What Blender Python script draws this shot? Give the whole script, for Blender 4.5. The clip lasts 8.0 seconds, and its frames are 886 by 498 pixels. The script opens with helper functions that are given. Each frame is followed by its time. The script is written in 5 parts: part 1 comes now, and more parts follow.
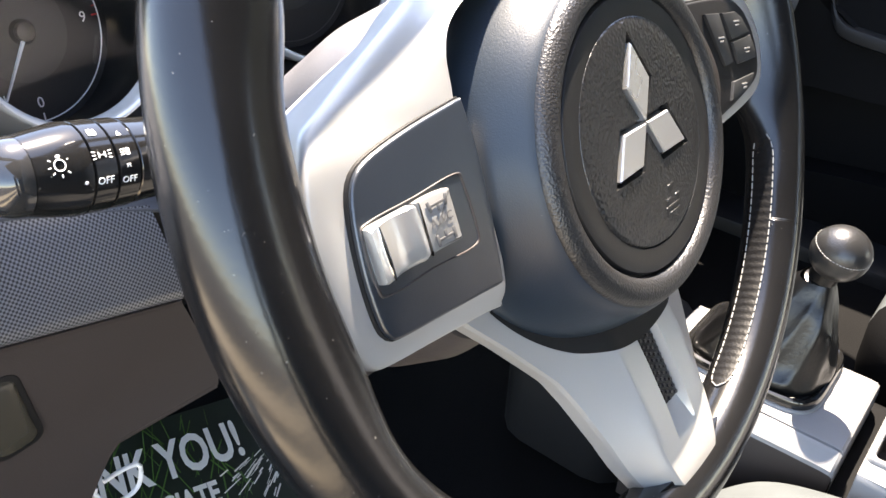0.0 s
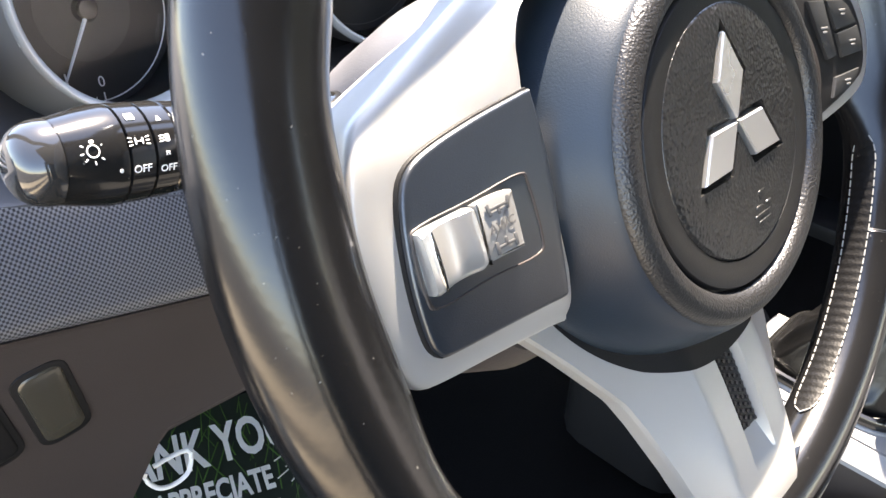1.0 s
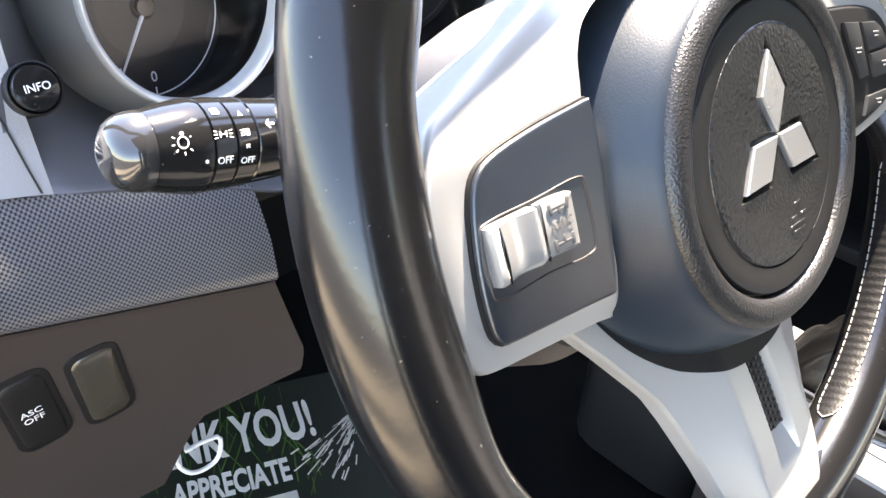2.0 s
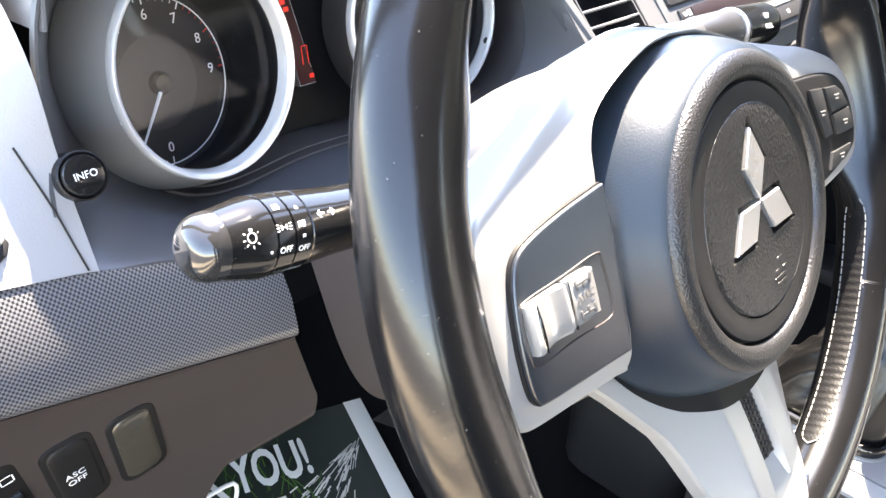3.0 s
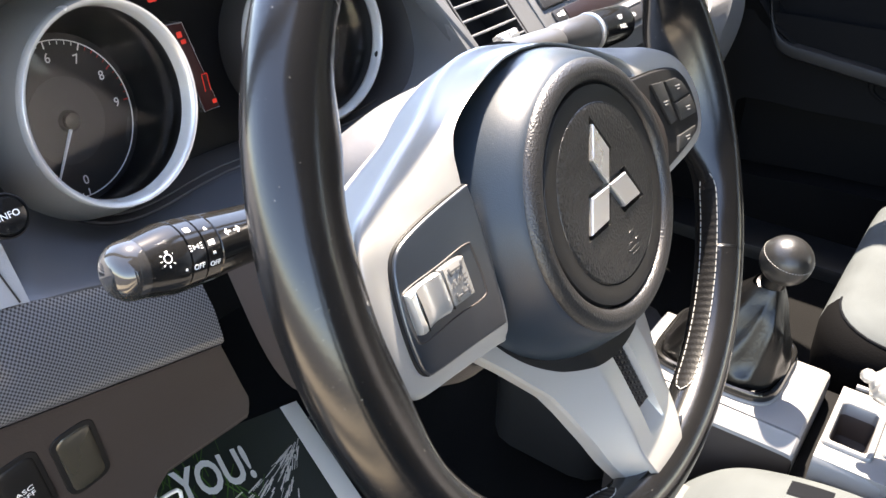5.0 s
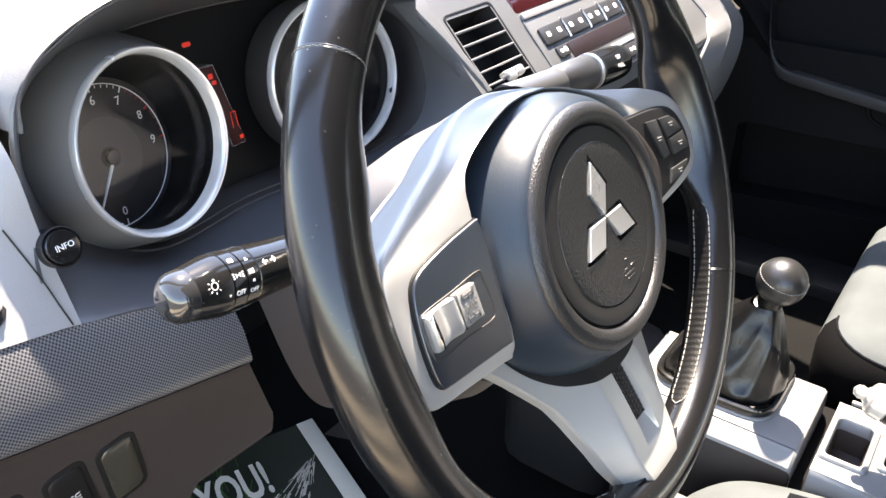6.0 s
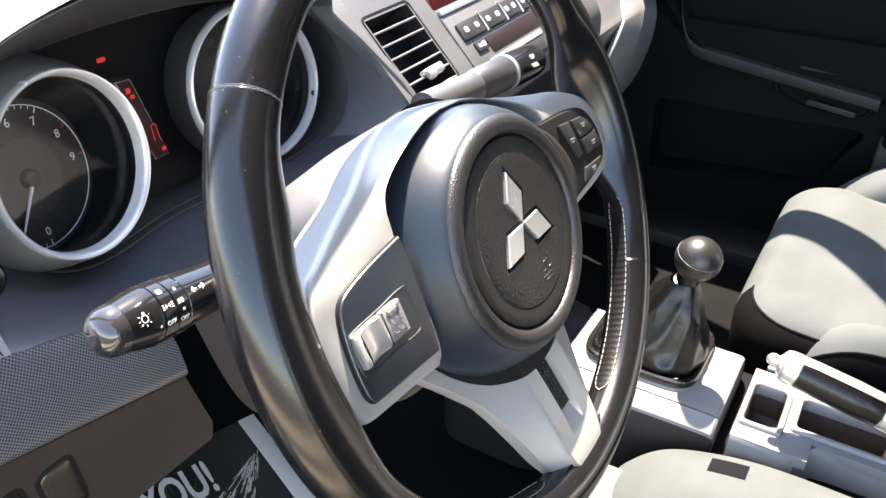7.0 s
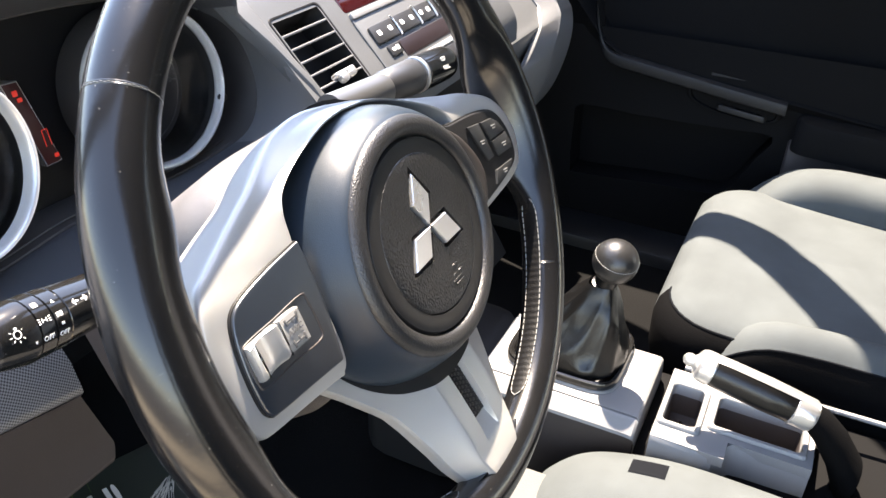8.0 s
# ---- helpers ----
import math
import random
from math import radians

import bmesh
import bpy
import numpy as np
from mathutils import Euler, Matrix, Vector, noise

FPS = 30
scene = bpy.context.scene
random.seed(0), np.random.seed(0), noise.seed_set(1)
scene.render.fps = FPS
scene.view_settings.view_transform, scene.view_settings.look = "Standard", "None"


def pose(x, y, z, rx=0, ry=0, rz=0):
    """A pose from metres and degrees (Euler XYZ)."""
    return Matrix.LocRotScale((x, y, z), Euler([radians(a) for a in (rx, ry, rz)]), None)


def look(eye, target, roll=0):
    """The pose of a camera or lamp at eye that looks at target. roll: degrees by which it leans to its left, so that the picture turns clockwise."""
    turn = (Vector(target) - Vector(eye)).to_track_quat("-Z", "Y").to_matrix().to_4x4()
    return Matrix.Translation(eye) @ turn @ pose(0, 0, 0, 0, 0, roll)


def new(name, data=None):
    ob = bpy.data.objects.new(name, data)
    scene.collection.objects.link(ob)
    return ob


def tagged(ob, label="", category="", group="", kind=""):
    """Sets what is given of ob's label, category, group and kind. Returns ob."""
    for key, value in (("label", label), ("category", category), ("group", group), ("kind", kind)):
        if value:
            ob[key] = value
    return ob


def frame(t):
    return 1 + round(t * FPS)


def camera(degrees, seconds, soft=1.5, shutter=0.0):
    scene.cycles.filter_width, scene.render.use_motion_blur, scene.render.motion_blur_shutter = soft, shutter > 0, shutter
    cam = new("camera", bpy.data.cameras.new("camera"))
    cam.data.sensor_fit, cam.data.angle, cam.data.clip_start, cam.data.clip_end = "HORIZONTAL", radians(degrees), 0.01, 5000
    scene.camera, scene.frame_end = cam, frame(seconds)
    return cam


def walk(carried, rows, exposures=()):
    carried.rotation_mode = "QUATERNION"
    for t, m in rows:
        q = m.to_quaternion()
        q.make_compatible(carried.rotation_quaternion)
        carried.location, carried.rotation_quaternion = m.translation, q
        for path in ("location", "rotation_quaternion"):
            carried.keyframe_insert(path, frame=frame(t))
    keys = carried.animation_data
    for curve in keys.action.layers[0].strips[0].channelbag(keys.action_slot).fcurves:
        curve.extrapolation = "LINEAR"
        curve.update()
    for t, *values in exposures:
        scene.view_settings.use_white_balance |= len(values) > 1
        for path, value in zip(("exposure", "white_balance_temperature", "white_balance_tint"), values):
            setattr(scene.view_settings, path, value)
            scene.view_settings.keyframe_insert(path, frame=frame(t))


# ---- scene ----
cam = camera(58.1, 8.0)
PATH = [
    (0, (-0.2668, -0.1148, 0.8183), (0.3628, 0.3792, 0.3064), 2.77),
    (0.5, (-0.2493, -0.1035, 0.8134), (0.3469, 0.4209, 0.2918), 2.17),
    (1, (-0.2480, -0.1017, 0.8102), (0.3229, 0.4443, 0.2825), 2.02),
    (1.5, (-0.2512, -0.1056, 0.8099), (0.3129, 0.4466, 0.2814), 2.95),
    (1.7, (-0.2568, -0.1034, 0.8107), (0.3066, 0.4512, 0.2839), 3.47),
    (2.8, (-0.2977, -0.0966, 0.8394), (0.2932, 0.4502, 0.3350), 3.57),
    (3, (-0.2990, -0.0954, 0.8462), (0.3057, 0.4405, 0.3465), 3.00),
    (3.5, (-0.3012, -0.1084, 0.8590), (0.3217, 0.4022, 0.3552), 2.59),
    (4, (-0.2968, -0.1026, 0.8550), (0.3440, 0.3743, 0.3407), 2.59),
    (4.5, (-0.2965, -0.1108, 0.8643), (0.3541, 0.3490, 0.3467), 1.59),
    (4.7, (-0.3025, -0.1208, 0.8649), (0.3530, 0.3384, 0.3530), 1.45),
    (5.8, (-0.3517, -0.1476, 0.8973), (0.2925, 0.3575, 0.4152), -1.46),
    (6, (-0.3462, -0.1499, 0.8958), (0.3126, 0.3368, 0.4145), 0.04),
    (6.5, (-0.3433, -0.1554, 0.9122), (0.3268, 0.2974, 0.4138), -2.52),
    (7, (-0.3454, -0.1572, 0.9211), (0.3418, 0.2579, 0.4132), -0.09),
    (7.5, (-0.3517, -0.1626, 0.9231), (0.3475, 0.2358, 0.4182), 0.33),
    (8, (-0.3307, -0.1641, 0.9121), (0.4009, 0.1820, 0.4148), 1.89),
]
EXPOSURES = [(t, stops, 7900, 16) for t, stops in ((0.0, 3.46), (1.0, 3.55), (1.6, 3.66), (2.9, 4.12), (3.5, 3.72), (4.0, 3.48), (4.6, 3.38), (6.0, 3.40), (8.0, 3.26))]
walk(cam, [(t, look(eye, target, roll)) for t, eye, target, roll in PATH], EXPOSURES)

# ---- light ----
SUN = Vector((0.36, 0.29, 1.0)).normalized()
world = bpy.data.worlds.new("sky")
scene.world = world
world.use_nodes = True
wn = world.node_tree.nodes
sky = wn.new("ShaderNodeTexSky")
sky.sky_type, sky.sun_disc = "NISHITA", False
sky.altitude, sky.dust_density, sky.ozone_density = 500.0, 0.6, 1.7
sky.sun_elevation = math.asin(SUN.z)
sky.sun_rotation = math.atan2(SUN.x, SUN.y)
world.node_tree.links.new(sky.outputs[0], wn["Background"].inputs[0])
wn["Background"].inputs[1].default_value = 0.15
sun = new("sun", bpy.data.lights.new("sun", "SUN"))
sun.data.energy, sun.data.angle, sun.data.color = 3.8, radians(0.6), (1.0, 0.97, 0.91)
sun.matrix_world = look(SUN * 10, (0, 0, 0))


# ---- materials ----
def material(name, colour, rough=0.5, metal=0.0, grain=0.0, scale=900.0, vary=0.12, spread=9.0, coat=0.0, cells=False, second=None, dust=0.0, gloss=0.5):
    """A surface with fine relief (grain) and broad stains (vary); dust: pale specks."""
    m = bpy.data.materials.new(name)
    m.use_nodes = True
    n, l = m.node_tree.nodes, m.node_tree.links
    b = n["Principled BSDF"]
    b.inputs["Metallic"].default_value = metal
    b.inputs["Specular IOR Level"].default_value = gloss
    b.inputs["Coat Weight"].default_value = coat
    b.inputs["Coat Roughness"].default_value = 0.12
    tc = n.new("ShaderNodeTexCoord")
    broad = n.new("ShaderNodeTexNoise")
    broad.inputs["Scale"].default_value, broad.inputs["Detail"].default_value = spread, 4.0
    l.new(tc.outputs["Object"], broad.inputs["Vector"])
    mix = n.new("ShaderNodeMix")
    mix.data_type = "RGBA"
    dark = second or [c * (1 - vary) for c in colour]
    lite = colour if second else [min(1.0, c * (1 + vary)) for c in colour]
    mix.inputs["A"].default_value, mix.inputs["B"].default_value = (*dark, 1), (*lite, 1)
    l.new(broad.outputs["Fac"], mix.inputs["Factor"])
    out = mix.outputs["Result"]
    if dust:
        specks = n.new("ShaderNodeTexNoise")
        specks.inputs["Scale"].default_value, specks.inputs["Detail"].default_value = 700.0, 2.0
        l.new(tc.outputs["Object"], specks.inputs["Vector"])
        ramp = n.new("ShaderNodeMapRange")
        ramp.inputs["From Min"].default_value, ramp.inputs["From Max"].default_value = 0.735, 0.80
        ramp.inputs["To Max"].default_value = dust
        l.new(specks.outputs["Fac"], ramp.inputs["Value"])
        over = n.new("ShaderNodeMix")
        over.data_type = "RGBA"
        over.inputs["B"].default_value = (0.5, 0.48, 0.44, 1)
        l.new(ramp.outputs["Result"], over.inputs["Factor"])
        l.new(out, over.inputs["A"])
        out = over.outputs["Result"]
    l.new(out, b.inputs["Base Color"])
    rr = n.new("ShaderNodeMapRange")
    rr.inputs["To Min"].default_value, rr.inputs["To Max"].default_value = max(0.02, rough * 0.85), min(1, rough * 1.15)
    l.new(broad.outputs["Fac"], rr.inputs["Value"])
    l.new(rr.outputs["Result"], b.inputs["Roughness"])
    if grain:
        if cells:
            tex = n.new("ShaderNodeTexVoronoi")
            tex.feature = "SMOOTH_F1"
            height = tex.outputs["Distance"]
        else:
            tex = n.new("ShaderNodeTexNoise")
            tex.inputs["Detail"].default_value = 3.0
            height = tex.outputs["Fac"]
        tex.inputs["Scale"].default_value = scale
        l.new(tc.outputs["Object"], tex.inputs["Vector"])
        bump = n.new("ShaderNodeBump")
        bump.inputs["Strength"].default_value, bump.inputs["Distance"].default_value = grain, 0.0004 if cells else 0.0006
        l.new(height, bump.inputs["Height"])
        l.new(bump.outputs["Normal"], b.inputs["Normal"])
    return m


def weave_material():
    """Trim strip: a lattice of small dark dots in a grey glossy film."""
    m = material("carbon_weave", (0.3, 0.3, 0.31), 0.3, coat=0.3)
    n, l = m.node_tree.nodes, m.node_tree.links
    tc = n.new("ShaderNodeTexCoord")
    mp = n.new("ShaderNodeMapping")
    mp.inputs["Rotation"].default_value = (0, radians(45), 0)
    l.new(tc.outputs["Object"], mp.inputs["Vector"])
    sep = n.new("ShaderNodeSeparateXYZ")
    l.new(mp.outputs["Vector"], sep.inputs[0])
    waves = []
    for axis in ("X", "Z"):
        mul = n.new("ShaderNodeMath")
        mul.operation, mul.inputs[1].default_value = "MULTIPLY", 2 * math.pi / 0.0017
        l.new(sep.outputs[axis], mul.inputs[0])
        sn = n.new("ShaderNodeMath")
        sn.operation = "SINE"
        l.new(mul.outputs[0], sn.inputs[0])
        waves.append(sn)
    add = n.new("ShaderNodeMath")
    l.new(waves[0].outputs[0], add.inputs[0])
    l.new(waves[1].outputs[0], add.inputs[1])
    rng = n.new("ShaderNodeMapRange")
    rng.inputs["From Min"].default_value, rng.inputs["From Max"].default_value = -0.5, 0.7
    l.new(add.outputs[0], rng.inputs["Value"])
    mix = n.new("ShaderNodeMix")
    mix.data_type = "RGBA"
    mix.inputs["A"].default_value, mix.inputs["B"].default_value = (0.14, 0.14, 0.145, 1), (0.007, 0.007, 0.009, 1)
    l.new(rng.outputs["Result"], mix.inputs["Factor"])
    l.new(mix.outputs["Result"], n["Principled BSDF"].inputs["Base Color"])
    return m


def glow_material(name, colour, strength):
    m = material(name, colour, 0.5)
    b = m.node_tree.nodes["Principled BSDF"]
    b.inputs["Emission Color"].default_value, b.inputs["Emission Strength"].default_value = (*colour, 1), strength
    return m


def tint_material():
    m = bpy.data.materials.new("tinted_glass")
    m.use_nodes = True
    b = m.node_tree.nodes["Principled BSDF"]
    b.inputs["Base Color"].default_value = (0.03, 0.033, 0.035, 1)
    b.inputs["Transmission Weight"].default_value, b.inputs["Roughness"].default_value = 1.0, 0.0
    return m


def glass_material():
    m = bpy.data.materials.new("gauge_lens")
    m.use_nodes = True
    n, l = m.node_tree.nodes, m.node_tree.links
    clear, gloss, mix, fr = (n.new("ShaderNodeBsdfTransparent"), n.new("ShaderNodeBsdfGlossy"), n.new("ShaderNodeMixShader"), n.new("ShaderNodeFresnel"))
    gloss.inputs["Roughness"].default_value = 0.03
    fr.inputs["IOR"].default_value = 1.2
    l.new(fr.outputs[0], mix.inputs[0])
    l.new(clear.outputs[0], mix.inputs[1])
    l.new(gloss.outputs[0], mix.inputs[2])
    l.new(mix.outputs[0], n["Material Output"].inputs["Surface"])
    return m


LEATHER = material("rim_leather", (0.006, 0.0061, 0.0065), 0.20, gloss=0.5, grain=0.07, scale=420, vary=0.25, spread=30, dust=0.25)
PERFORATED = material("perforated_leather", (0.0032, 0.0032, 0.0034), 0.5, gloss=0.2, grain=0.35, scale=900, cells=True)
# Blue in this base stands in for sky reflected on the neutral drum.
PAD = material("hub_plastic_sky_blued", (0.0072, 0.0148, 0.0245), 0.40, gloss=0.45, grain=0.14, scale=1700, vary=0.1, dust=0.10)
PEBBLE = material("pebbled_cover", (0.0085, 0.0085, 0.0088), 0.36, gloss=0.7, grain=1.0, scale=720, cells=True, vary=0.15, dust=0.15)
LIP = material("pebbled_lip", (0.0125, 0.0125, 0.0130), 0.38, gloss=0.6, grain=0.6, scale=1250, cells=True, vary=0.15, dust=0.15)
SMOOTH = material("smooth_cover", (0.0065, 0.0065, 0.0068), 0.42, grain=0.12, scale=1500, dust=0.1)
SILVER = material("silver_paint", (0.42, 0.412, 0.392), 0.42, metal=0.5, grain=0.05, scale=2500, vary=0.05)
CHROME = material("chrome", (0.78, 0.78, 0.78), 0.12, metal=1.0, vary=0.04)
BEZEL = material("bezel_silver", (0.62, 0.62, 0.61), 0.26, metal=0.5, vary=0.04)
SATIN = material("satin_silver", (0.62, 0.62, 0.61), 0.28, metal=0.8, vary=0.06)
# Panel's blue is the sky's reflection, mixed into the base colour.
PANEL_BLUED = material("switch_panel_sky_blued", (0.0110, 0.0150, 0.0210), 0.30, gloss=0.95, grain=0.12, scale=2200)
DASH = material("dash_plastic", (0.115, 0.117, 0.120), 0.45, grain=0.3, scale=1100, vary=0.08, dust=0.08)
# Dash plastic again, lightened to stand in for sun on the left end.
DASH_LIT = material("dash_plastic_lit", (0.23, 0.23, 0.235), 0.5, grain=0.3, scale=1100, vary=0.06, dust=0.1)
HOOD = material("hood_plastic", (0.040, 0.037, 0.036), 0.5, grain=0.3, scale=1100, vary=0.08)
STACK = material("stack_plastic", (0.070, 0.073, 0.075), 0.45, grain=0.25, scale=1100, vary=0.08, dust=0.05)
FACIA = material("radio_facia", (0.020, 0.020, 0.021), 0.4, grain=0.1, scale=1500, vary=0.06)
KEY = material("key_silver", (0.16, 0.16, 0.155), 0.6)
# Dusty plastic whose base is raised to stand in for sunlight.
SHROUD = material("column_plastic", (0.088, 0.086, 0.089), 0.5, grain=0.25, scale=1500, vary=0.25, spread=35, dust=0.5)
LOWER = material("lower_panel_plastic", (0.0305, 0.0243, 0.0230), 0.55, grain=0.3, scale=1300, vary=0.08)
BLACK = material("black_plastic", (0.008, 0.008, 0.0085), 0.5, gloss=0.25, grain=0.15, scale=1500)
GLOSS = material("gloss_black", (0.008, 0.008, 0.008), 0.12, vary=0.2, dust=0.3)
GRASS = material("grass_print", (0.05, 0.12, 0.015), 0.6, vary=0.5, spread=40)
# Warm, slightly metallic base carries the ground's golden reflection on the blank switch.
SWITCH = material("switch_warmed", (0.055, 0.050, 0.039), 0.24, metal=0.3, gloss=0.8)
FACE = material("gauge_face", (0.020, 0.019, 0.019), 0.45)
FACE_MID = material("gauge_face_middle", (0.035, 0.034, 0.034), 0.4)
WHITE = material("white_print", (0.75, 0.75, 0.74), 0.6)
GREY_PRINT = material("grey_print", (0.07, 0.07, 0.07), 0.6)
CONE = material("bezel_side", (0.24, 0.235, 0.23), 0.35, metal=0.4, vary=0.05)
RED_PRINT = material("red_print", (0.5, 0.03, 0.03), 0.6)
RED_GLOW = glow_material("red_lamp", (1.0, 0.04, 0.02), 0.014)
RED_DIM = glow_material("red_display", (0.03, 0.002, 0.002), 0.012)
GLASS = glass_material()
WEAVE = weave_material()
TINT = tint_material()
SUEDE = material("grey_suede", (0.060, 0.0680, 0.0705), 0.95, gloss=0.1, grain=0.45, scale=1100, vary=0.35, spread=14)
# Dark seat cloth, and the navy of the shadow painted on the driver bolster.
SEAT_DARK = material("seat_dark_and_shadow", (0.0022, 0.003, 0.0045), 0.9, gloss=0.1, grain=0.4, scale=900)
INSERT = material("ribbed_insert", (0.08, 0.08, 0.077), 0.9, grain=0.9, scale=600, cells=True)
CONSOLE = material("console_plastic", (0.165, 0.166, 0.168), 0.42, grain=0.15, scale=1500, vary=0.06, dust=0.1)
RUBBER = material("key_rubber", (0.012, 0.013, 0.014), 0.5, grain=0.1, scale=2000)
BOOT = material("boot_leather", (0.0032, 0.0032, 0.0033), 0.30, gloss=0.4, grain=0.35, scale=350, vary=0.2)
KNOB = material("knob_leather", (0.016, 0.016, 0.016), 0.33, grain=0.25, scale=800, cells=True)
THREAD = material("white_thread", (0.26, 0.26, 0.25), 0.8)
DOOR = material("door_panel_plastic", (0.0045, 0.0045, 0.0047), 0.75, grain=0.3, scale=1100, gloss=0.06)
# Near-black carpet: shade of dash and seats is put into the colour.
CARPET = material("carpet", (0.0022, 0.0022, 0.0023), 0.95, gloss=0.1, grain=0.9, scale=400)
ASPHALT = material("asphalt", (0.085, 0.078, 0.068), 0.9, grain=0.8, scale=120, vary=0.3, spread=2)
CONCRETE = material("concrete", (0.46, 0.39, 0.28), 0.9, grain=0.6, scale=150, vary=0.15, spread=3)
# Dark lining keeps bounced light down.
HEADLINING = material("headlining", (0.10, 0.10, 0.10), 0.95, grain=0.3, scale=400)
CREAM = material("mat_ink", (0.74, 0.66, 0.55), 0.6, vary=0.06)
GREEN = material("mat_print", (0.012, 0.022, 0.006), 0.6, second=(0.003, 0.004, 0.003), spread=12)
# Near-black suede that puts shade into the colour of the seat sides.
SEAT_SIDE = material("shade_dark_suede", (0.0020, 0.0020, 0.0022), 0.85, gloss=0.05, grain=0.5, scale=500, vary=0.3)
# Bluish dark base carries the shade on the pod face.
POD_SHADED = material("pod_plastic_shaded", (0.050, 0.052, 0.057), 0.36, gloss=0.6, grain=0.12, scale=1600, vary=0.08)
STALK = material("stalk_grey", (0.05, 0.05, 0.05), 0.35, gloss=0.6, dust=0.2)


# ---- mesh helpers ----
def put(name, bm, mat, parent=None, label="", smooth=True, angle=40):
    bmesh.ops.recalc_face_normals(bm, faces=bm.faces)
    me = bpy.data.meshes.new(name)
    if smooth:
        for f in bm.faces:
            f.smooth = True
        for e in bm.edges:
            if len(e.link_faces) == 2 and e.calc_face_angle(0) > radians(angle):
                e.smooth = False
    bm.to_mesh(me)
    bm.free()
    me.materials.append(mat)
    ob = new(name, me)
    if parent:
        ob.parent = parent
    if label:
        ob["label"] = label
    return ob


def part(name, bm, mat, parent, label="", angle=40):
    return put(name, bm, mat, parent, label, True, angle)


def thing(name, m, label, category, group="", kind=""):
    ob = new(name)
    ob.empty_display_size = 0.02
    ob.matrix_world = m
    return tagged(ob, label, category, group, kind)


def grid(rows, closed_u=False, closed_v=False, caps=False, bm=None):
    """A skin over rows of points, all of one length."""
    bm = bm or bmesh.new()
    vs = [[bm.verts.new(p) for p in r] for r in rows]
    nr, nc = len(vs), len(vs[0])
    for i in range(nr if closed_u else nr - 1):
        for j in range(nc if closed_v else nc - 1):
            a, b = vs[i], vs[(i + 1) % nr]
            bm.faces.new((a[j], a[(j + 1) % nc], b[(j + 1) % nc], b[j]))
    if caps:
        bm.faces.new(vs[0])
        bm.faces.new(list(reversed(vs[-1])))
    return bm


def plate(outline, low, high, bevel=0.001, bm=None, segments=2):
    """A flat piece with this outline in x, y, from z low to high, its upper edge rounded."""
    rows = []
    pts = [Vector((x, y)) for x, y in outline]
    n = len(pts)
    area = sum(pts[i].x * pts[(i + 1) % n].y - pts[(i + 1) % n].x * pts[i].y for i in range(n))
    sign = 1 if area > 0 else -1
    inward = []
    for i in range(n):
        a, b = (pts[i] - pts[i - 1]).normalized(), (pts[(i + 1) % n] - pts[i]).normalized()
        t = a + b
        t = t.normalized() if t.length > 1e-6 else a
        inward.append(Vector((-t.y, t.x)) * sign)
    rows.append([(p.x, p.y, low) for p in pts])
    for k in range(segments + 1):
        a = k / segments * math.pi / 2
        rows.append([(p.x + q.x * bevel * (1 - math.cos(a)), p.y + q.y * bevel * (1 - math.cos(a)), high - bevel + bevel * math.sin(a)) for p, q in zip(pts, inward)])
    return grid(rows, closed_v=True, caps=True, bm=bm)


def smooth_loop(points, steps=6):
    """A closed Catmull-Rom loop through the points."""
    out, n = [], len(points)
    ps = [Vector(p) for p in points]
    for i in range(n):
        a, b, c, d = ps[i - 1], ps[i], ps[(i + 1) % n], ps[(i + 2) % n]
        for k in range(steps):
            t = k / steps
            out.append(0.5 * (2 * b + (c - a) * t + (2 * a - 5 * b + 4 * c - d) * t * t + (3 * b - 3 * c + d - a) * t ** 3))
    return [tuple(p) for p in out]


def smooth_line(points, steps=6):
    ps = [Vector(p) for p in points]
    ps = [2 * ps[0] - ps[1]] + ps + [2 * ps[-1] - ps[-2]]
    out = []
    for i in range(1, len(ps) - 2):
        a, b, c, d = ps[i - 1], ps[i], ps[i + 1], ps[i + 2]
        for k in range(steps):
            t = k / steps
            out.append(0.5 * (2 * b + (c - a) * t + (2 * a - 5 * b + 4 * c - d) * t * t + (3 * b - 3 * c + d - a) * t ** 3))
    out.append(ps[-2])
    return [tuple(p) for p in out]


def round_rect(cx, cy, w, h, r, steps=4):
    out = []
    for sx, sy, a0 in ((1, 1, 0), (-1, 1, 90), (-1, -1, 180), (1, -1, 270)):
        for k in range(steps + 1):
            a = radians(a0 + 90 * k / steps)
            out.append((cx + sx * (w / 2 - r) + r * math.cos(a), cy + sy * (h / 2 - r) + r * math.sin(a)))
    return out


def lathe(profile, around=48, sx=1.0, sy=1.0, bm=None, caps=True):
    """profile: (radius, z). Turned about z, with the radii scaled in x and y."""
    rows = []
    for r, z in profile:
        rows.append([(r * sx * math.cos(2 * math.pi * k / around), r * sy * math.sin(2 * math.pi * k / around), z) for k in range(around)])
    return grid(rows, closed_v=True, caps=caps, bm=bm)


def tube(points, radii, around=12, bm=None, squash=1.0, caps=True):
    """A round bar along points."""
    ps = [Vector(p) for p in points]
    rows, up = [], Vector((0, 0, 1))
    for i, p in enumerate(ps):
        t = (ps[min(i + 1, len(ps) - 1)] - ps[max(i - 1, 0)]).normalized()
        side = t.cross(up)
        side = side.normalized() if side.length > 1e-3 else Vector((1, 0, 0))
        over = side.cross(t)
        r = radii[i] if isinstance(radii, (list, tuple)) else radii
        rows.append([p + side * r * math.cos(2 * math.pi * k / around) + over * r * squash * math.sin(2 * math.pi * k / around) for k in range(around)])
    return grid(rows, closed_v=True, caps=caps, bm=bm)


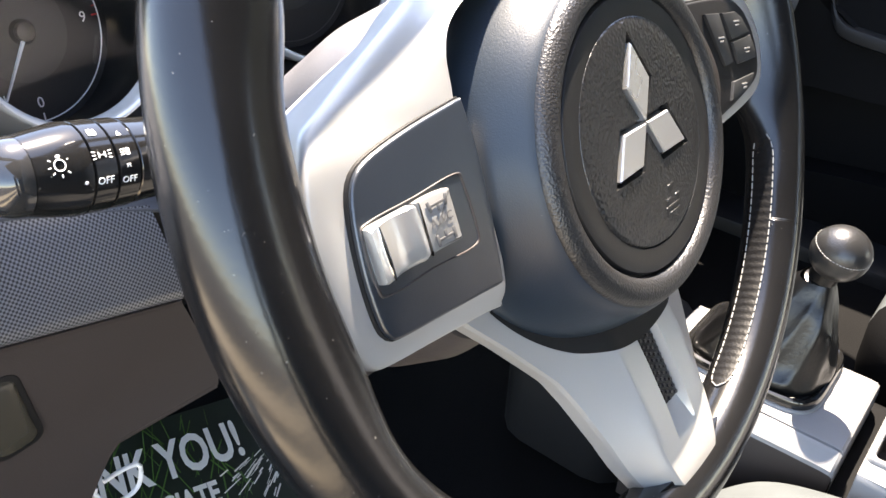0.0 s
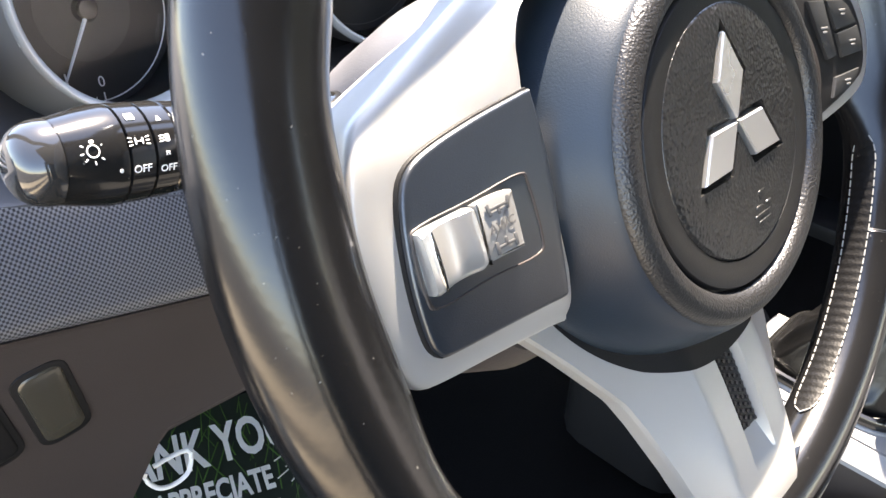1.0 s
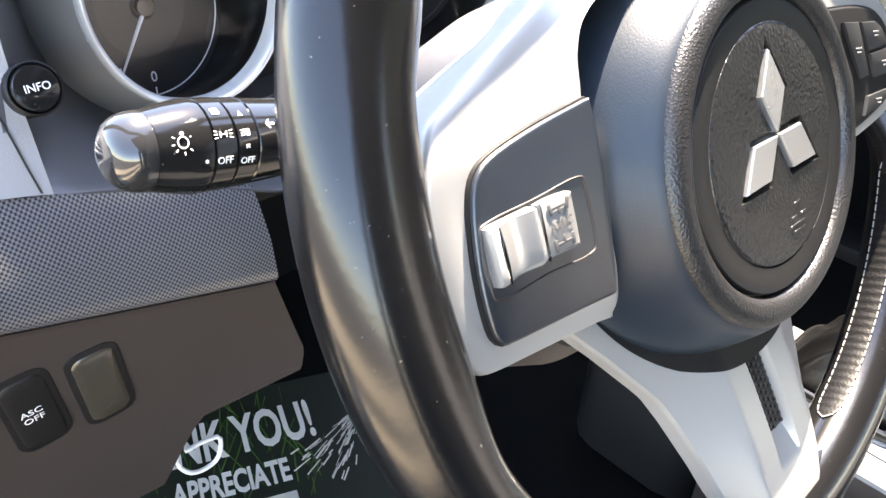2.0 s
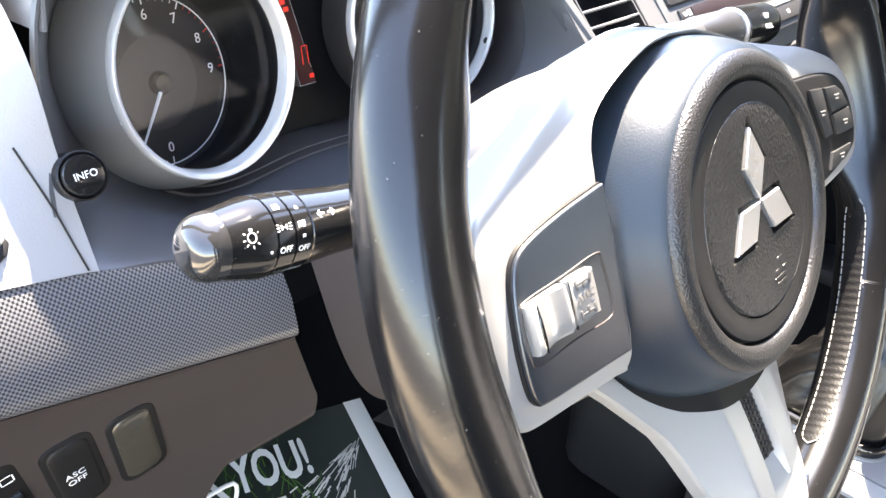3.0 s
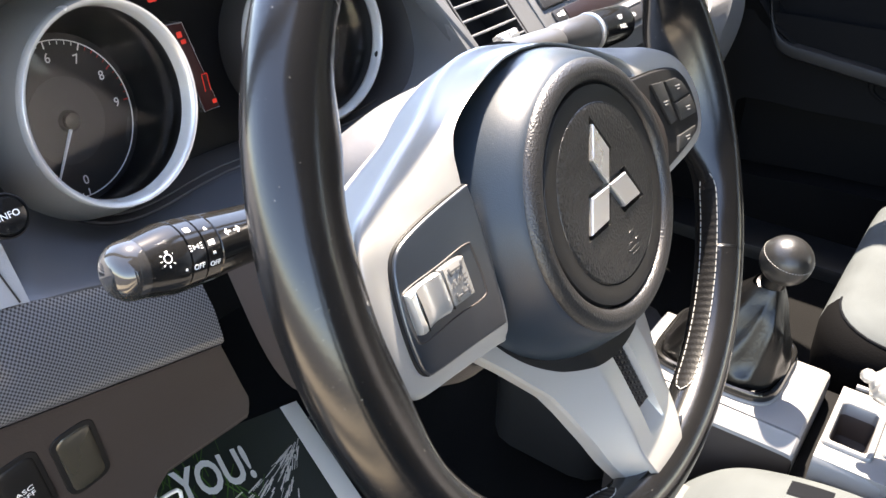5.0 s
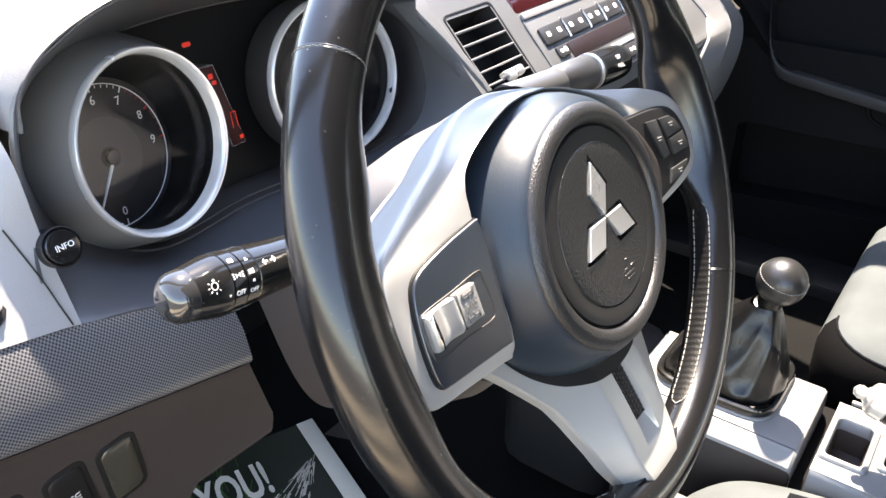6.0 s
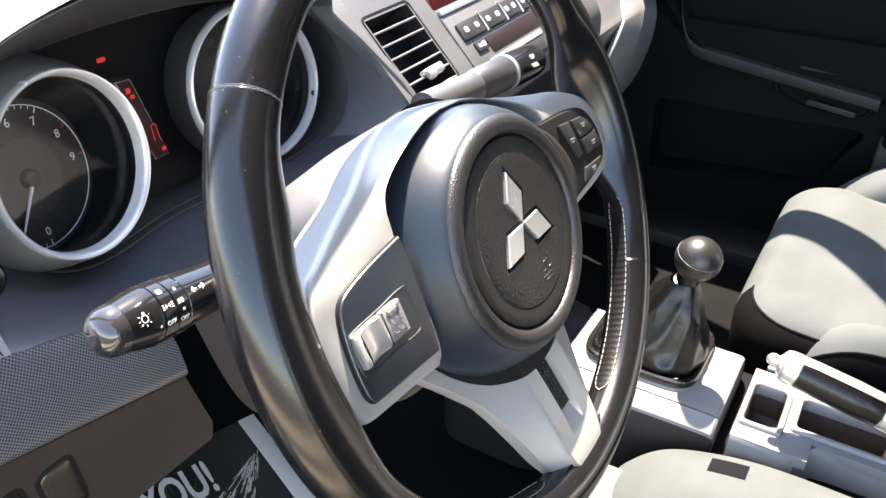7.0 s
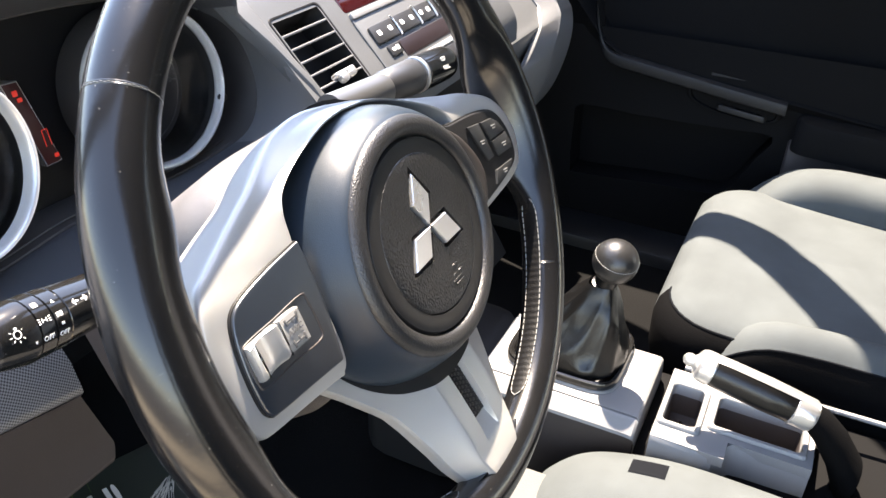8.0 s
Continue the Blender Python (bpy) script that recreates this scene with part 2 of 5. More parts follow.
def box(w, d, h, m=None, bevel=0.002, bm=None):
    """A block about its centre, edges rounded."""
    bm2 = plate(round_rect(0, 0, w, d, min(bevel * 2, w / 2.1, d / 2.1), 3), -h / 2, h / 2, min(bevel, h / 2.1))
    if m:
        bm2.transform(m)
    if bm is None:
        return bm2
    me = bpy.data.meshes.new("join")
    bm2.to_mesh(me)
    bm2.free()
    bm.from_mesh(me)
    bpy.data.meshes.remove(me)
    return bm


def letters(name, words, size, m, mat, parent, depth=0.0001, bold=0.0, wide=1.0, align="CENTER"):
    cu = bpy.data.curves.new(name, "FONT")
    cu.body, cu.size, cu.extrude, cu.offset, cu.align_x, cu.align_y = words, size, depth, bold, align, "CENTER"
    cu.resolution_u = 3
    tmp = new(name, cu)
    me = bpy.data.meshes.new_from_object(tmp)
    bpy.data.objects.remove(tmp)
    me.transform(m @ Matrix.Diagonal((wide, 1, 1, 1)))
    me.materials.clear()
    me.materials.append(mat)
    ob = new(name, me)
    ob.parent = parent
    return ob


def face_pose(p, right, up):
    """A pose at p whose x runs along right and whose y runs about along up."""
    x = Vector(right).normalized()
    z = x.cross(Vector(up)).normalized()
    y = z.cross(x)
    return Matrix.Translation(p) @ Matrix((x, y, z)).transposed().to_4x4()


# ---- ground and car shell ----
def ground():
    bm = bmesh.new()
    bmesh.ops.create_grid(bm, x_segments=40, y_segments=40, size=600)
    bm.transform(Matrix.Translation((0, 0, -0.22)))
    tagged(put("ground", bm, ASPHALT), "dark asphalt of the parking lot outside the car", "ground", kind="structure")
    # Pale strips out of view, added for the golden streaks on the rim.
    for name, x, w in (("reflection_strip_near", -1.12, 0.22), ("pavement", -2.1, 0.9)):
        tagged(put(name, box(w, 40, 0.03, Matrix.Translation((x, 0, -0.212)), 0.01), CONCRETE), "unseen pale strip added to streak the wheel rim with reflections", "pavement", kind="structure")


def shell():
    tagged(put("floor", box(1.5, 2.4, 0.04, Matrix.Translation((0.34, -0.35, 0.125))), CARPET), "carpeted car floor, coloured near black for the dashboard's shade", "floor", kind="structure")
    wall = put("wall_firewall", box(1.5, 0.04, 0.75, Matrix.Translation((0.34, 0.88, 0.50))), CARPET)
    tagged(wall, "dark carpeted bulkhead behind the dashboard", "wall", kind="structure")
    # Roof is out of view; its front edge is set for sun and reflections.
    roof = put("ceiling", box(1.46, 1.3, 0.03, Matrix.Translation((0.34, -0.765, 1.19))), HEADLINING)
    tagged(roof, "unseen car roof lining, dark grey, its front edge set for light", "ceiling", kind="structure")
    # Dark pane added to dim sky light; sun passes, as its shadow is off.
    for name, m, size in (("window_1", Matrix.Translation((1.075, -0.30, 0.95)), (0.006, 1.9, 0.50)),):
        w = put(name, box(*size, m, 0.001), TINT)
        tagged(w, "passenger window pane, darkened to cut sky light", "window", kind="structure")
        w.visible_shadow = False
    # Unseen pillars, bent so that their shadow bands the passenger seat.
    for name, side, who in (("wall_a_pillar", 1, "passenger"), ("wall_a_pillar_near", -1, "driver")):
        line = smooth_line([(1.07, 0.79, 0.70), (1.032, 0.40, 0.93), (0.993, 0.117, 1.10), (0.957, 0.047, 1.14), (0.895, -0.013, 1.175), (0.84, -0.055, 1.19), (0.74, -0.145, 1.20)], 5)
        pil = put(name, tube([(x if side > 0 else 0.68 - x, y, z) for x, y, z in line], 0.040, 14, squash=0.8), DOOR)
        tagged(pil, "dark windscreen pillar on the " + who + " side", "pillar", kind="structure")
    # Plain wall added out of view to close the cabin.
    back = put("wall_rear", box(1.5, 0.04, 1.1, Matrix.Translation((0.34, -1.38, 0.65))), CARPET)
    tagged(back, "plain dark wall behind the seats", "wall", kind="structure")


def driver_opening():
    # driver's door stands open, dark; with sill and pillar, unseen, added for rim reflections
    d = put("door_1", box(0.06, 1.0, 0.62, Matrix.Translation((-0.80, 0.42, 0.36)) @ pose(0, 0, 0, 0, 0, 62), 0.03), DOOR)
    tagged(d, "unseen open driver's door, added for dark reflections", "car door", kind="structure")
    s = put("trim", box(0.10, 1.9, 0.20, Matrix.Translation((-0.46, -0.20, 0.06)), 0.03), DOOR)
    tagged(s, "unseen sill under the driver's door opening, added for dark reflections", "sill", kind="structure")
    p = put("wall_pillar", box(0.10, 0.14, 1.10, Matrix.Translation((-0.43, -0.86, 0.65)), 0.03), DOOR)
    tagged(p, "unseen pillar behind the driver's seat, added for dark reflections", "pillar", kind="structure")


# ---- steering wheel ----
WHEEL = pose(0, 0, 0.70, 66, 0, 0)
RC = Vector((0.001, 0.006, -0.019))
RR = 0.172


def rim_point(a, r, w):
    return (RC.x + r * math.cos(a), RC.y + r * math.sin(a), RC.z + w)


def bump(a, centre, width):
    d = (math.degrees(a) - centre + 180) % 360 - 180
    return math.exp(-(d / width) ** 2)


def steering_wheel():
    wheel = thing("steering_wheel", WHEEL, "black leather three-spoke steering wheel with silver spokes", "steering wheel")
    # rim with thumb swells beside the side spokes
    rows = []
    n, around = 160, 28
    for i in range(n):
        a = 2 * math.pi * i / n
        swell = 0.9 * bump(a, 24, 8) + 0.9 * bump(a, 156, 8)
        d = min(abs((math.degrees(a) - c + 180) % 360 - 180) for c in (0, 180))
        swell += 0.95 * math.exp(-(d / 17) ** 4)
        web = math.exp(-(((math.degrees(a) - 2 + 180) % 360 - 180) / 19) ** 4)
        row = []
        for k in range(around):
            b = 2 * math.pi * k / around
            rad = 0.0142 * math.cos(b)
            if math.cos(b) < 0:
                rad *= 1 + 0.55 * swell
            drop = 0.019 * web * max(0.0, -math.cos(b)) ** 1.3
            row.append(rim_point(a, RR + rad, 0.0150 * math.sin(b) - drop))
        rows.append(row)
    rim = part("rim", grid(rows, closed_u=True, closed_v=True), LEATHER, wheel, "smooth worn black leather rim")
    # cross seams, each with its stitches
    for deg in (139, 41, -37, 217):
        a0 = radians(deg)
        rows = []
        for da, rise in ((-0.007, -0.0003), (-0.003, 0.00012), (-0.0008, -0.0001), (0.0008, -0.0001), (0.003, 0.00012), (0.007, -0.0003)):
            rows.append([rim_point(a0 + da, RR + (0.0142 + rise) * math.cos(2 * math.pi * k / 40), (0.0150 + rise) * math.sin(2 * math.pi * k / 40)) for k in range(40)])
        part("seam", grid(rows, closed_v=True), LEATHER, rim)
        if deg != 139:
            continue
        bm = bmesh.new()
        for k in range(64):
            b = 2 * math.pi * k / 64
            p = Vector(rim_point(a0 + 0.0015 * (k % 2), RR + 0.01430 * math.cos(b), 0.01510 * math.sin(b)))
            q = Vector(rim_point(a0 + 0.0015 * (k % 2), RR + 0.01430 * math.cos(b + 0.062), 0.01510 * math.sin(b + 0.062)))
            tube([p, q], 0.00011, 4, bm)
        tagged(part("seam_stitches", bm, THREAD, rim), kind="stuff")
    # perforated inner bands with lacing
    for lo, hi in ((-73, -20), (30, 120), (222, 254)):

        def edge(f, b):
            """The band narrows to a point at both ends."""
            k = min(1.0, min(f, 1 - f) * (hi - lo) / 5)
            mid = -0.06
            return mid + (b - mid) * math.sqrt(max(0.0, 1 - (1 - k) ** 2))

        count = int((hi - lo) * RR * math.pi / 180 / 0.0046)
        rows = []
        for i in range(count * 6 + 1):
            f = i / (count * 6)
            a = radians(lo + (hi - lo) * f)
            ridge = 0.00011 * math.cos(2 * math.pi * f * count)
            rows.append([rim_point(a, RR - (0.0146 + r * ridge) * math.cos(edge(f, b)), (0.0154 + r * ridge) * math.sin(edge(f, b))) for b, r in ((-0.42, 0), (-0.33, 1), (-0.1, 1), (0.1, 1), (0.23, 1), (0.30, 0))])
        part("grip_band", grid(rows), PERFORATED, rim, "perforated leather inner grip band")
        bm = bmesh.new()
        for i in range(count):
            f, g = i / count, (i + 0.72) / count
            a, c = radians(lo + (hi - lo) * f), radians(lo + (hi - lo) * g)
            for b in (-0.42, 0.30):
                p, q = edge(f, b), edge(g, b)
                tube([rim_point(a, RR - 0.0149 * math.cos(p), 0.0157 * math.sin(p)), rim_point(c, RR - 0.0149 * math.cos(q), 0.0157 * math.sin(q))], 0.00030, 5, bm)
        tagged(part("stitching", bm, THREAD, rim, "pale thread stitching"), kind="stuff")

    # hub drum, its pebbled shoulder and the round cover
    HC = Matrix.Translation((0, -0.005, 0))
    bm = lathe([(0.0790, -0.060), (0.0808, -0.042), (0.0814, -0.036), (0.0810, -0.0315), (0.0796, -0.0265), (0.0773, -0.0205), (0.0746, -0.0150), (0.0718, -0.0098), (0.0697, -0.0064), (0.0680, -0.0043), (0.0668, -0.0034), (0.066, -0.006)], 96, 1.0, 0.975, caps=False)
    for v in bm.verts:
        v.co.y -= 0.0045 * min(1.0, max(0.0, (-v.co.z - 0.010) / 0.024)) * max(0.0, v.co.y / 0.078) ** 2
    bm.transform(HC)
    part("hub_cover", bm, PAD, wheel, "domed dark plastic hub cover, sky reflection tinted into its colour")
    bm = lathe([(0.0668, -0.0056), (0.0670, -0.0032), (0.0660, -0.0017), (0.0642, -0.0003), (0.0620, 0.0006), (0.0598, 0.0008), (0.0580, 0.0003), (0.0564, -0.0010), (0.0554, -0.0026), (0.0550, -0.0060), (0.02, -0.0065)], 96, 1.0, 0.975)
    bm.transform(HC)
    part("hub_lip", bm, LIP, wheel, "pebble-grained rim of the hub cover")
    bm = lathe([(0.0546, -0.0060), (0.0544, -0.0032), (0.0536, -0.0019), (0.0510, -0.0014), (0.0475, -0.0014), (0.0444, -0.0017), (0.0440, -0.0030)], 96, 1.0, 0.975, caps=False)
    bm.transform(HC)
    cover = part("airbag_cover", bm, SMOOTH, wheel, "round black centre cover")
    # grained oval inset with a sunk bed for the emblem of three plain diamonds
    s = 0.01735
    bed = []
    for deg in (90, 210, 330):
        d, e = Vector((math.cos(radians(deg)), math.sin(radians(deg)))), Vector((-math.sin(radians(deg)), math.cos(radians(deg))))
        w = s / 2 + 0.0028
        bed += [d * 0.866 * s - e * w, d * (1.732 * s + 0.0042), d * 0.866 * s + e * w]
        t = radians(deg + 60)
        bed.append(Vector((math.cos(t), math.sin(t))) * 0.0042)
    corners = [math.atan2(p.y, p.x) % (2 * math.pi) for p in bed]
    turns = sorted(set([round(c, 6) for c in corners] + [round(2 * math.pi * k / 120, 6) for k in range(120)]))

    def bed_radius(t):
        way = Vector((math.cos(t), math.sin(t)))
        best = 0.0042
        for p, q in zip(bed, bed[1:] + bed[:1]):
            edge = q - p
            det = way.x * -edge.y + edge.x * way.y
            if abs(det) > 1e-9:
                far, along = (p.x * -edge.y + edge.x * p.y) / det, (way.x * p.y - way.y * p.x) / det
                if far > 0 and -1e-4 <= along <= 1.0001:
                    best = max(best, far)
        return best

    rows = [[], [], [], [], [], [], []]
    for t in turns:
        way = Vector((math.cos(t), math.sin(t)))
        inner, outer = way * bed_radius(t), Vector((0.0440 * way.x, -0.004 + 0.0432 * way.y))
        rows[0].append((outer.x * 1.012, outer.y * 1.012, -0.0022))
        rows[1].append((outer.x * 1.0, outer.y * 1.0, -0.00155))
        rows[2].append((*outer.lerp(inner, 0.06), -0.0012))
        rows[3].append((*outer.lerp(inner, 0.5), -0.0008))
        rows[4].append((*inner, -0.0006))
        rows[5].append((*(inner * 0.985), -0.0046))
        rows[6].append((*(inner * 0.02), -0.0046))
    part("grained_inset", grid(rows, closed_v=True), PEBBLE, cover, "pebble-grained oval inset with a sunk bed", angle=35)
    for deg in (90, 210, 330):
        d, e = Vector((math.cos(radians(deg)), math.sin(radians(deg)))), Vector((-math.sin(radians(deg)), math.cos(radians(deg))))
        lay = [tuple(d * 0.0006), tuple(d * 0.866 * s - e * s * 0.49), tuple(d * 1.732 * s), tuple(d * 0.866 * s + e * s * 0.49)]
        part("emblem_diamond", plate(lay, -0.0048, 0.0002, 0.0006, segments=1), SATIN, cover, "raised satin silver diamond", angle=20)
    # moulded marks under the emblem
    for x, y, w in ((0.009, -0.0285, 0.005), (0.006, -0.0335, 0.004), (0.013, -0.0335, 0.004), (0.008, -0.0365, 0.011), (0.009, -0.0390, 0.009)):
        part("moulded_mark", box(w, 0.0013, 0.0009, Matrix.Translation((x, y, -0.0010)), 0.0003), PEBBLE, cover)

    # silver side spokes that sweep up into the arch over the hub: inner and outer edge, each with its height
    sweep = (
        ((-0.0835, -0.0360, -0.0190), (-0.0840, -0.0372, -0.0195)),
        ((-0.0815, -0.0330, -0.0178), (-0.1000, -0.0350, -0.0190)),
        ((-0.0805, -0.0300, -0.0172), (-0.1200, -0.0325, -0.0185)),
        ((-0.0800, -0.0260, -0.0168), (-0.1370, -0.0306, -0.0182)),
        ((-0.0795, -0.0220, -0.0166), (-0.1430, -0.0290, -0.0180)),
        ((-0.0795, -0.0180, -0.0164), (-0.1468, -0.0245, -0.0178)),
        ((-0.0795, -0.0120, -0.0163), (-0.1492, -0.0160, -0.0176)),
        ((-0.0795, 0.0000, -0.0162), (-0.1502, 0.0040, -0.0174)),
        ((-0.0795, 0.0120, -0.0162), (-0.1482, 0.0200, -0.0174)),
        ((-0.0800, 0.0220, -0.0162), (-0.1440, 0.0320, -0.0174)),
        ((-0.0808, 0.0290, -0.0162), (-0.1385, 0.0402, -0.0192)),
        ((-0.0818, 0.0335, -0.0162), (-0.1290, 0.0448, -0.0200)),
        ((-0.0812, 0.0375, -0.0162), (-0.1150, 0.0510, -0.0212)),
        ((-0.0806, 0.0420, -0.0163), (-0.0990, 0.0582, -0.0218)),
        ((-0.0796, 0.0468, -0.0163), (-0.0865, 0.0636, -0.0225)),
        ((-0.0752, 0.0545, -0.0165), (-0.0730, 0.0695, -0.0248)),
        ((-0.0640, 0.0608, -0.0172), (-0.0590, 0.0750, -0.0272)),
        ((-0.0445, 0.0667, -0.0190), (-0.0430, 0.0790, -0.0298)),
        ((-0.0217, 0.0705, -0.0225), (-0.0222, 0.0796, -0.0322)),
        ((0.0, 0.0708, -0.0265), (0.0, 0.0762, -0.0350)),
    )
    sweep_right = (
        ((0.0835, -0.0300, -0.0190), (0.0840, -0.0312, -0.0195)),
        ((0.0815, -0.0290, -0.0178), (0.1000, -0.0298, -0.0190)),
        ((0.0805, -0.0270, -0.0172), (0.1200, -0.0284, -0.0185)),
        ((0.0800, -0.0240, -0.0168), (0.1377, -0.0265, -0.0182)),
        ((0.0795, -0.0200, -0.0166), (0.1490, -0.0238, -0.0180)),
        ((0.0795, -0.0150, -0.0164), (0.1560, -0.0185, -0.0178)),
        ((0.0795, -0.0060, -0.0163), (0.1603, -0.0085, -0.0176)),
        ((0.0795, 0.0040, -0.0162), (0.1606, 0.0020, -0.0174)),
        ((0.0795, 0.0120, -0.0162), (0.1560, 0.0140, -0.0174)),
        ((0.0800, 0.0220, -0.0162), (0.1480, 0.0240, -0.0174)),
        ((0.0808, 0.0290, -0.0162), (0.1385, 0.0315, -0.0180)),
        ((0.0818, 0.0335, -0.0162), (0.1260, 0.0376, -0.0190)),
        ((0.0812, 0.0355, -0.0163), (0.1100, 0.0438, -0.0205)),
        ((0.0795, 0.0390, -0.0168), (0.0960, 0.0475, -0.0225)),
        ((0.0755, 0.0435, -0.0180), (0.0840, 0.0510, -0.0245)),
        ((0.0680, 0.0490, -0.0205), (0.0720, 0.0545, -0.0270)),
        ((0.0570, 0.0555, -0.0240), (0.0580, 0.0595, -0.0310)),
        ((0.0420, 0.0630, -0.0280), (0.0430, 0.0655, -0.0350)),
        ((0.0220, 0.0685, -0.0275), (0.0222, 0.0715, -0.0355)),
    )

    def trim_rows(course):
        rows = []
        for p, q in zip(*[smooth_line([c[k] for c in course], 4) for k in (0, 1)]):
            p, q = Vector(p), Vector(q)
            over = (q - p)
            over.z = 0
            long = max(over.length, 0.001)
            over.normalize()
            round_off = min(0.0030, long * 0.3)
            row = [(*p.xy, -0.050), (*p.xy, p.z - 0.0012), (*(p + over * 0.0004).xy, p.z - 0.0003), (*(p + over * 0.0012).xy, p.z)]
            sag = 1.0 + 0.3 * min(1.0, max(0.0, (p.z - q.z - 0.0015) / 0.006))
            for f in (0.2, 0.4, 0.6, 0.8, 0.92):
                spot = p.lerp(q - over * round_off, f)
                row.append((*spot.xy, p.z + (q.z - p.z) * f ** sag))
            for a in (20, 45, 70, 90):
                spot = q - over * round_off * (1 - math.sin(radians(a)))
                row.append((*spot.xy, q.z - round_off * (1 - math.cos(radians(a)))))
            low = q - over * 0.0015
            row += [(*low.xy, q.z - 0.008), (*(q - over * min(0.008, long * 0.5)).xy, -0.054)]
            rows.append(row)
        return rows

    part("spoke_trim", grid(trim_rows(sweep) + trim_rows(sweep_right)[::-1]), SILVER, wheel, "satin silver painted spoke trim", angle=50)

    # left switch panel
    outline = [tuple(p[:2]) for p in smooth_line([(-0.0812, 0.0338, 0), (-0.0840, 0.0337, 0), (-0.0870, 0.0334, 0), (-0.1049, 0.0318, 0), (-0.1225, 0.0290, 0), (-0.1310, 0.0255, 0), (-0.1352, 0.0185, 0), (-0.1378, 0.0060, 0), (-0.1388, -0.0060, 0), (-0.1384, -0.0165, 0), (-0.1365, -0.0212, 0), (-0.1325, -0.0232, 0), (-0.1130, -0.0250, 0), (-0.0950, -0.0266, 0), (-0.0872, -0.0274, 0), (-0.0850, -0.0272, 0), (-0.0840, -0.0240, 0), (-0.0815, -0.0050, 0), (-0.0800, 0.0150, 0), (-0.0805, 0.0280, 0)], 3)]
    panel = part("switch_panel", plate(outline, -0.020, -0.0140, 0.0012, segments=3), PANEL_BLUED, wheel, "dark switch panel, blue of the reflected sky put into its colour")
    part("panel_gap", plate([(x * 1.003, y * 1.015) for x, y in outline], -0.019, -0.0155, 0.0002), BLACK, wheel)
    slot = smooth_loop([(-0.0935, 0.0133), (-0.0905, 0.0090), (-0.0900, -0.0070), (-0.0935, -0.0112), (-0.1130, -0.0100), (-0.1330, -0.0100), (-0.1365, -0.0050), (-0.1360, 0.0095), (-0.1320, 0.0125), (-0.1130, 0.0128)], 4)
    rows = [[(x * k + cx * (1 - k), y * k + 0.0 * (1 - k), w) for x, y in slot] for k, w, cx in ((1.0, -0.01395, -0.112), (0.985, -0.0136, -0.112), (0.955, -0.0137, -0.112), (0.90, -0.0160, -0.112), (0.2, -0.0162, -0.112))]
    part("switch_recess", grid(rows, closed_v=True), LOWER, panel, "moulded surround of the rocker switch")
    # rocker: saddle-shaped chrome half and a flat printed half
    rows = []
    for i in range(13):
        u = -0.1350 + 0.0195 * i / 12
        f = i / 12
        top = -0.0098 - 0.0022 * math.sin(math.pi * min(1, max(0, (f - 0.12) / 0.88))) - (0.0010 if f > 0.95 else 0)
        edge = 0.0005 if i in (0, 12) else 0.0
        rows.append([(u, 0.0116 - edge, -0.0165), (u, 0.0116 - edge, top - 0.0016), (u, 0.0108 - edge, top - 0.0004), (u, 0.006, top), (u, 0.0, top + 0.0002), (u, -0.004, top), (u, -0.0052 + edge, top - 0.0006), (u, -0.0058 + edge, top - 0.0018), (u, -0.0058 + edge, -0.0165)])
    rocker = part("rocker_switch", grid(rows, caps=True), SATIN, panel, "polished saddle-shaped rocker switch")
    part("rocker_lip", tube([(-0.1318, 0.0106, -0.0104), (-0.1322, 0.006, -0.0098), (-0.1322, 0.0, -0.0096), (-0.1316, -0.0052, -0.0102)], [0.0004, 0.0007, 0.0007, 0.0004], 8), CHROME, rocker)
    key = part("drive_mode_button", plate(smooth_loop([(-0.1146, 0.0114), (-0.1080, 0.0116), (-0.1017, 0.0110), (-0.1008, 0.0096), (-0.1008, -0.0038), (-0.1016, -0.0052), (-0.1080, -0.0050), (-0.1144, -0.0046), (-0.1149, -0.0034), (-0.1150, 0.0100)], 3), -0.0165, -0.0108, 0.0008), KEY, panel, "flat silver button with grey print")
    flat = Matrix.Translation((-0.1076, 0.0034, -0.0105))
    letters("button_print", "AWC", 0.0036, flat, GREY_PRINT, key, 0.00004, 0.00004, 1.15)
    bm = bmesh.new()
    for y, f in ((0.0086, 1), (-0.0020, -1)):
        box(0.0066, 0.0009, 0.0002, Matrix.Translation((-0.1076, y, -0.0105)), 0.0002, bm)
        box(0.0011, 0.0024, 0.0002, Matrix.Translation((-0.1076, y - 0.0010 * f, -0.0105)), 0.0002, bm)
        for sx in (-1, 1):
            box(0.0013, 0.0036, 0.0002, Matrix.Translation((-0.1076 + sx * 0.0037, y, -0.0105)) @ pose(0, 0, 0, 0, 0, -14 * sx if f > 0 else 0), 0.0002, bm)
    part("axle_print", bm, GREY_PRINT, key)

    # right switch panel with its keys
    right = smooth_loop([(0.0640, 0.0346), (0.0741, 0.0330), (0.0961, 0.0308), (0.1120, 0.0285), (0.1243, 0.0255), (0.1330, 0.0215), (0.1395, 0.0150), (0.1442, 0.0050), (0.1452, -0.0040), (0.1440, -0.0110), (0.1405, -0.0155), (0.1340, -0.0182), (0.1137, -0.0214), (0.0868, -0.0237), (0.0700, -0.0240), (0.0640, -0.0200), (0.0630, 0.0100)], 3)
    part("panel_gap", plate([(0.105 + (x - 0.105) * 1.018, y * 1.03) for x, y in right], -0.019, -0.0152, 0.0002), BLACK, wheel)
    rpanel = part("switch_panel", plate(right, -0.020, -0.0140, 0.0012, segments=3), BLACK, wheel, "black switch panel with speed-control keys")
    # rounded shoulder between the drum and the keys
    rows = []
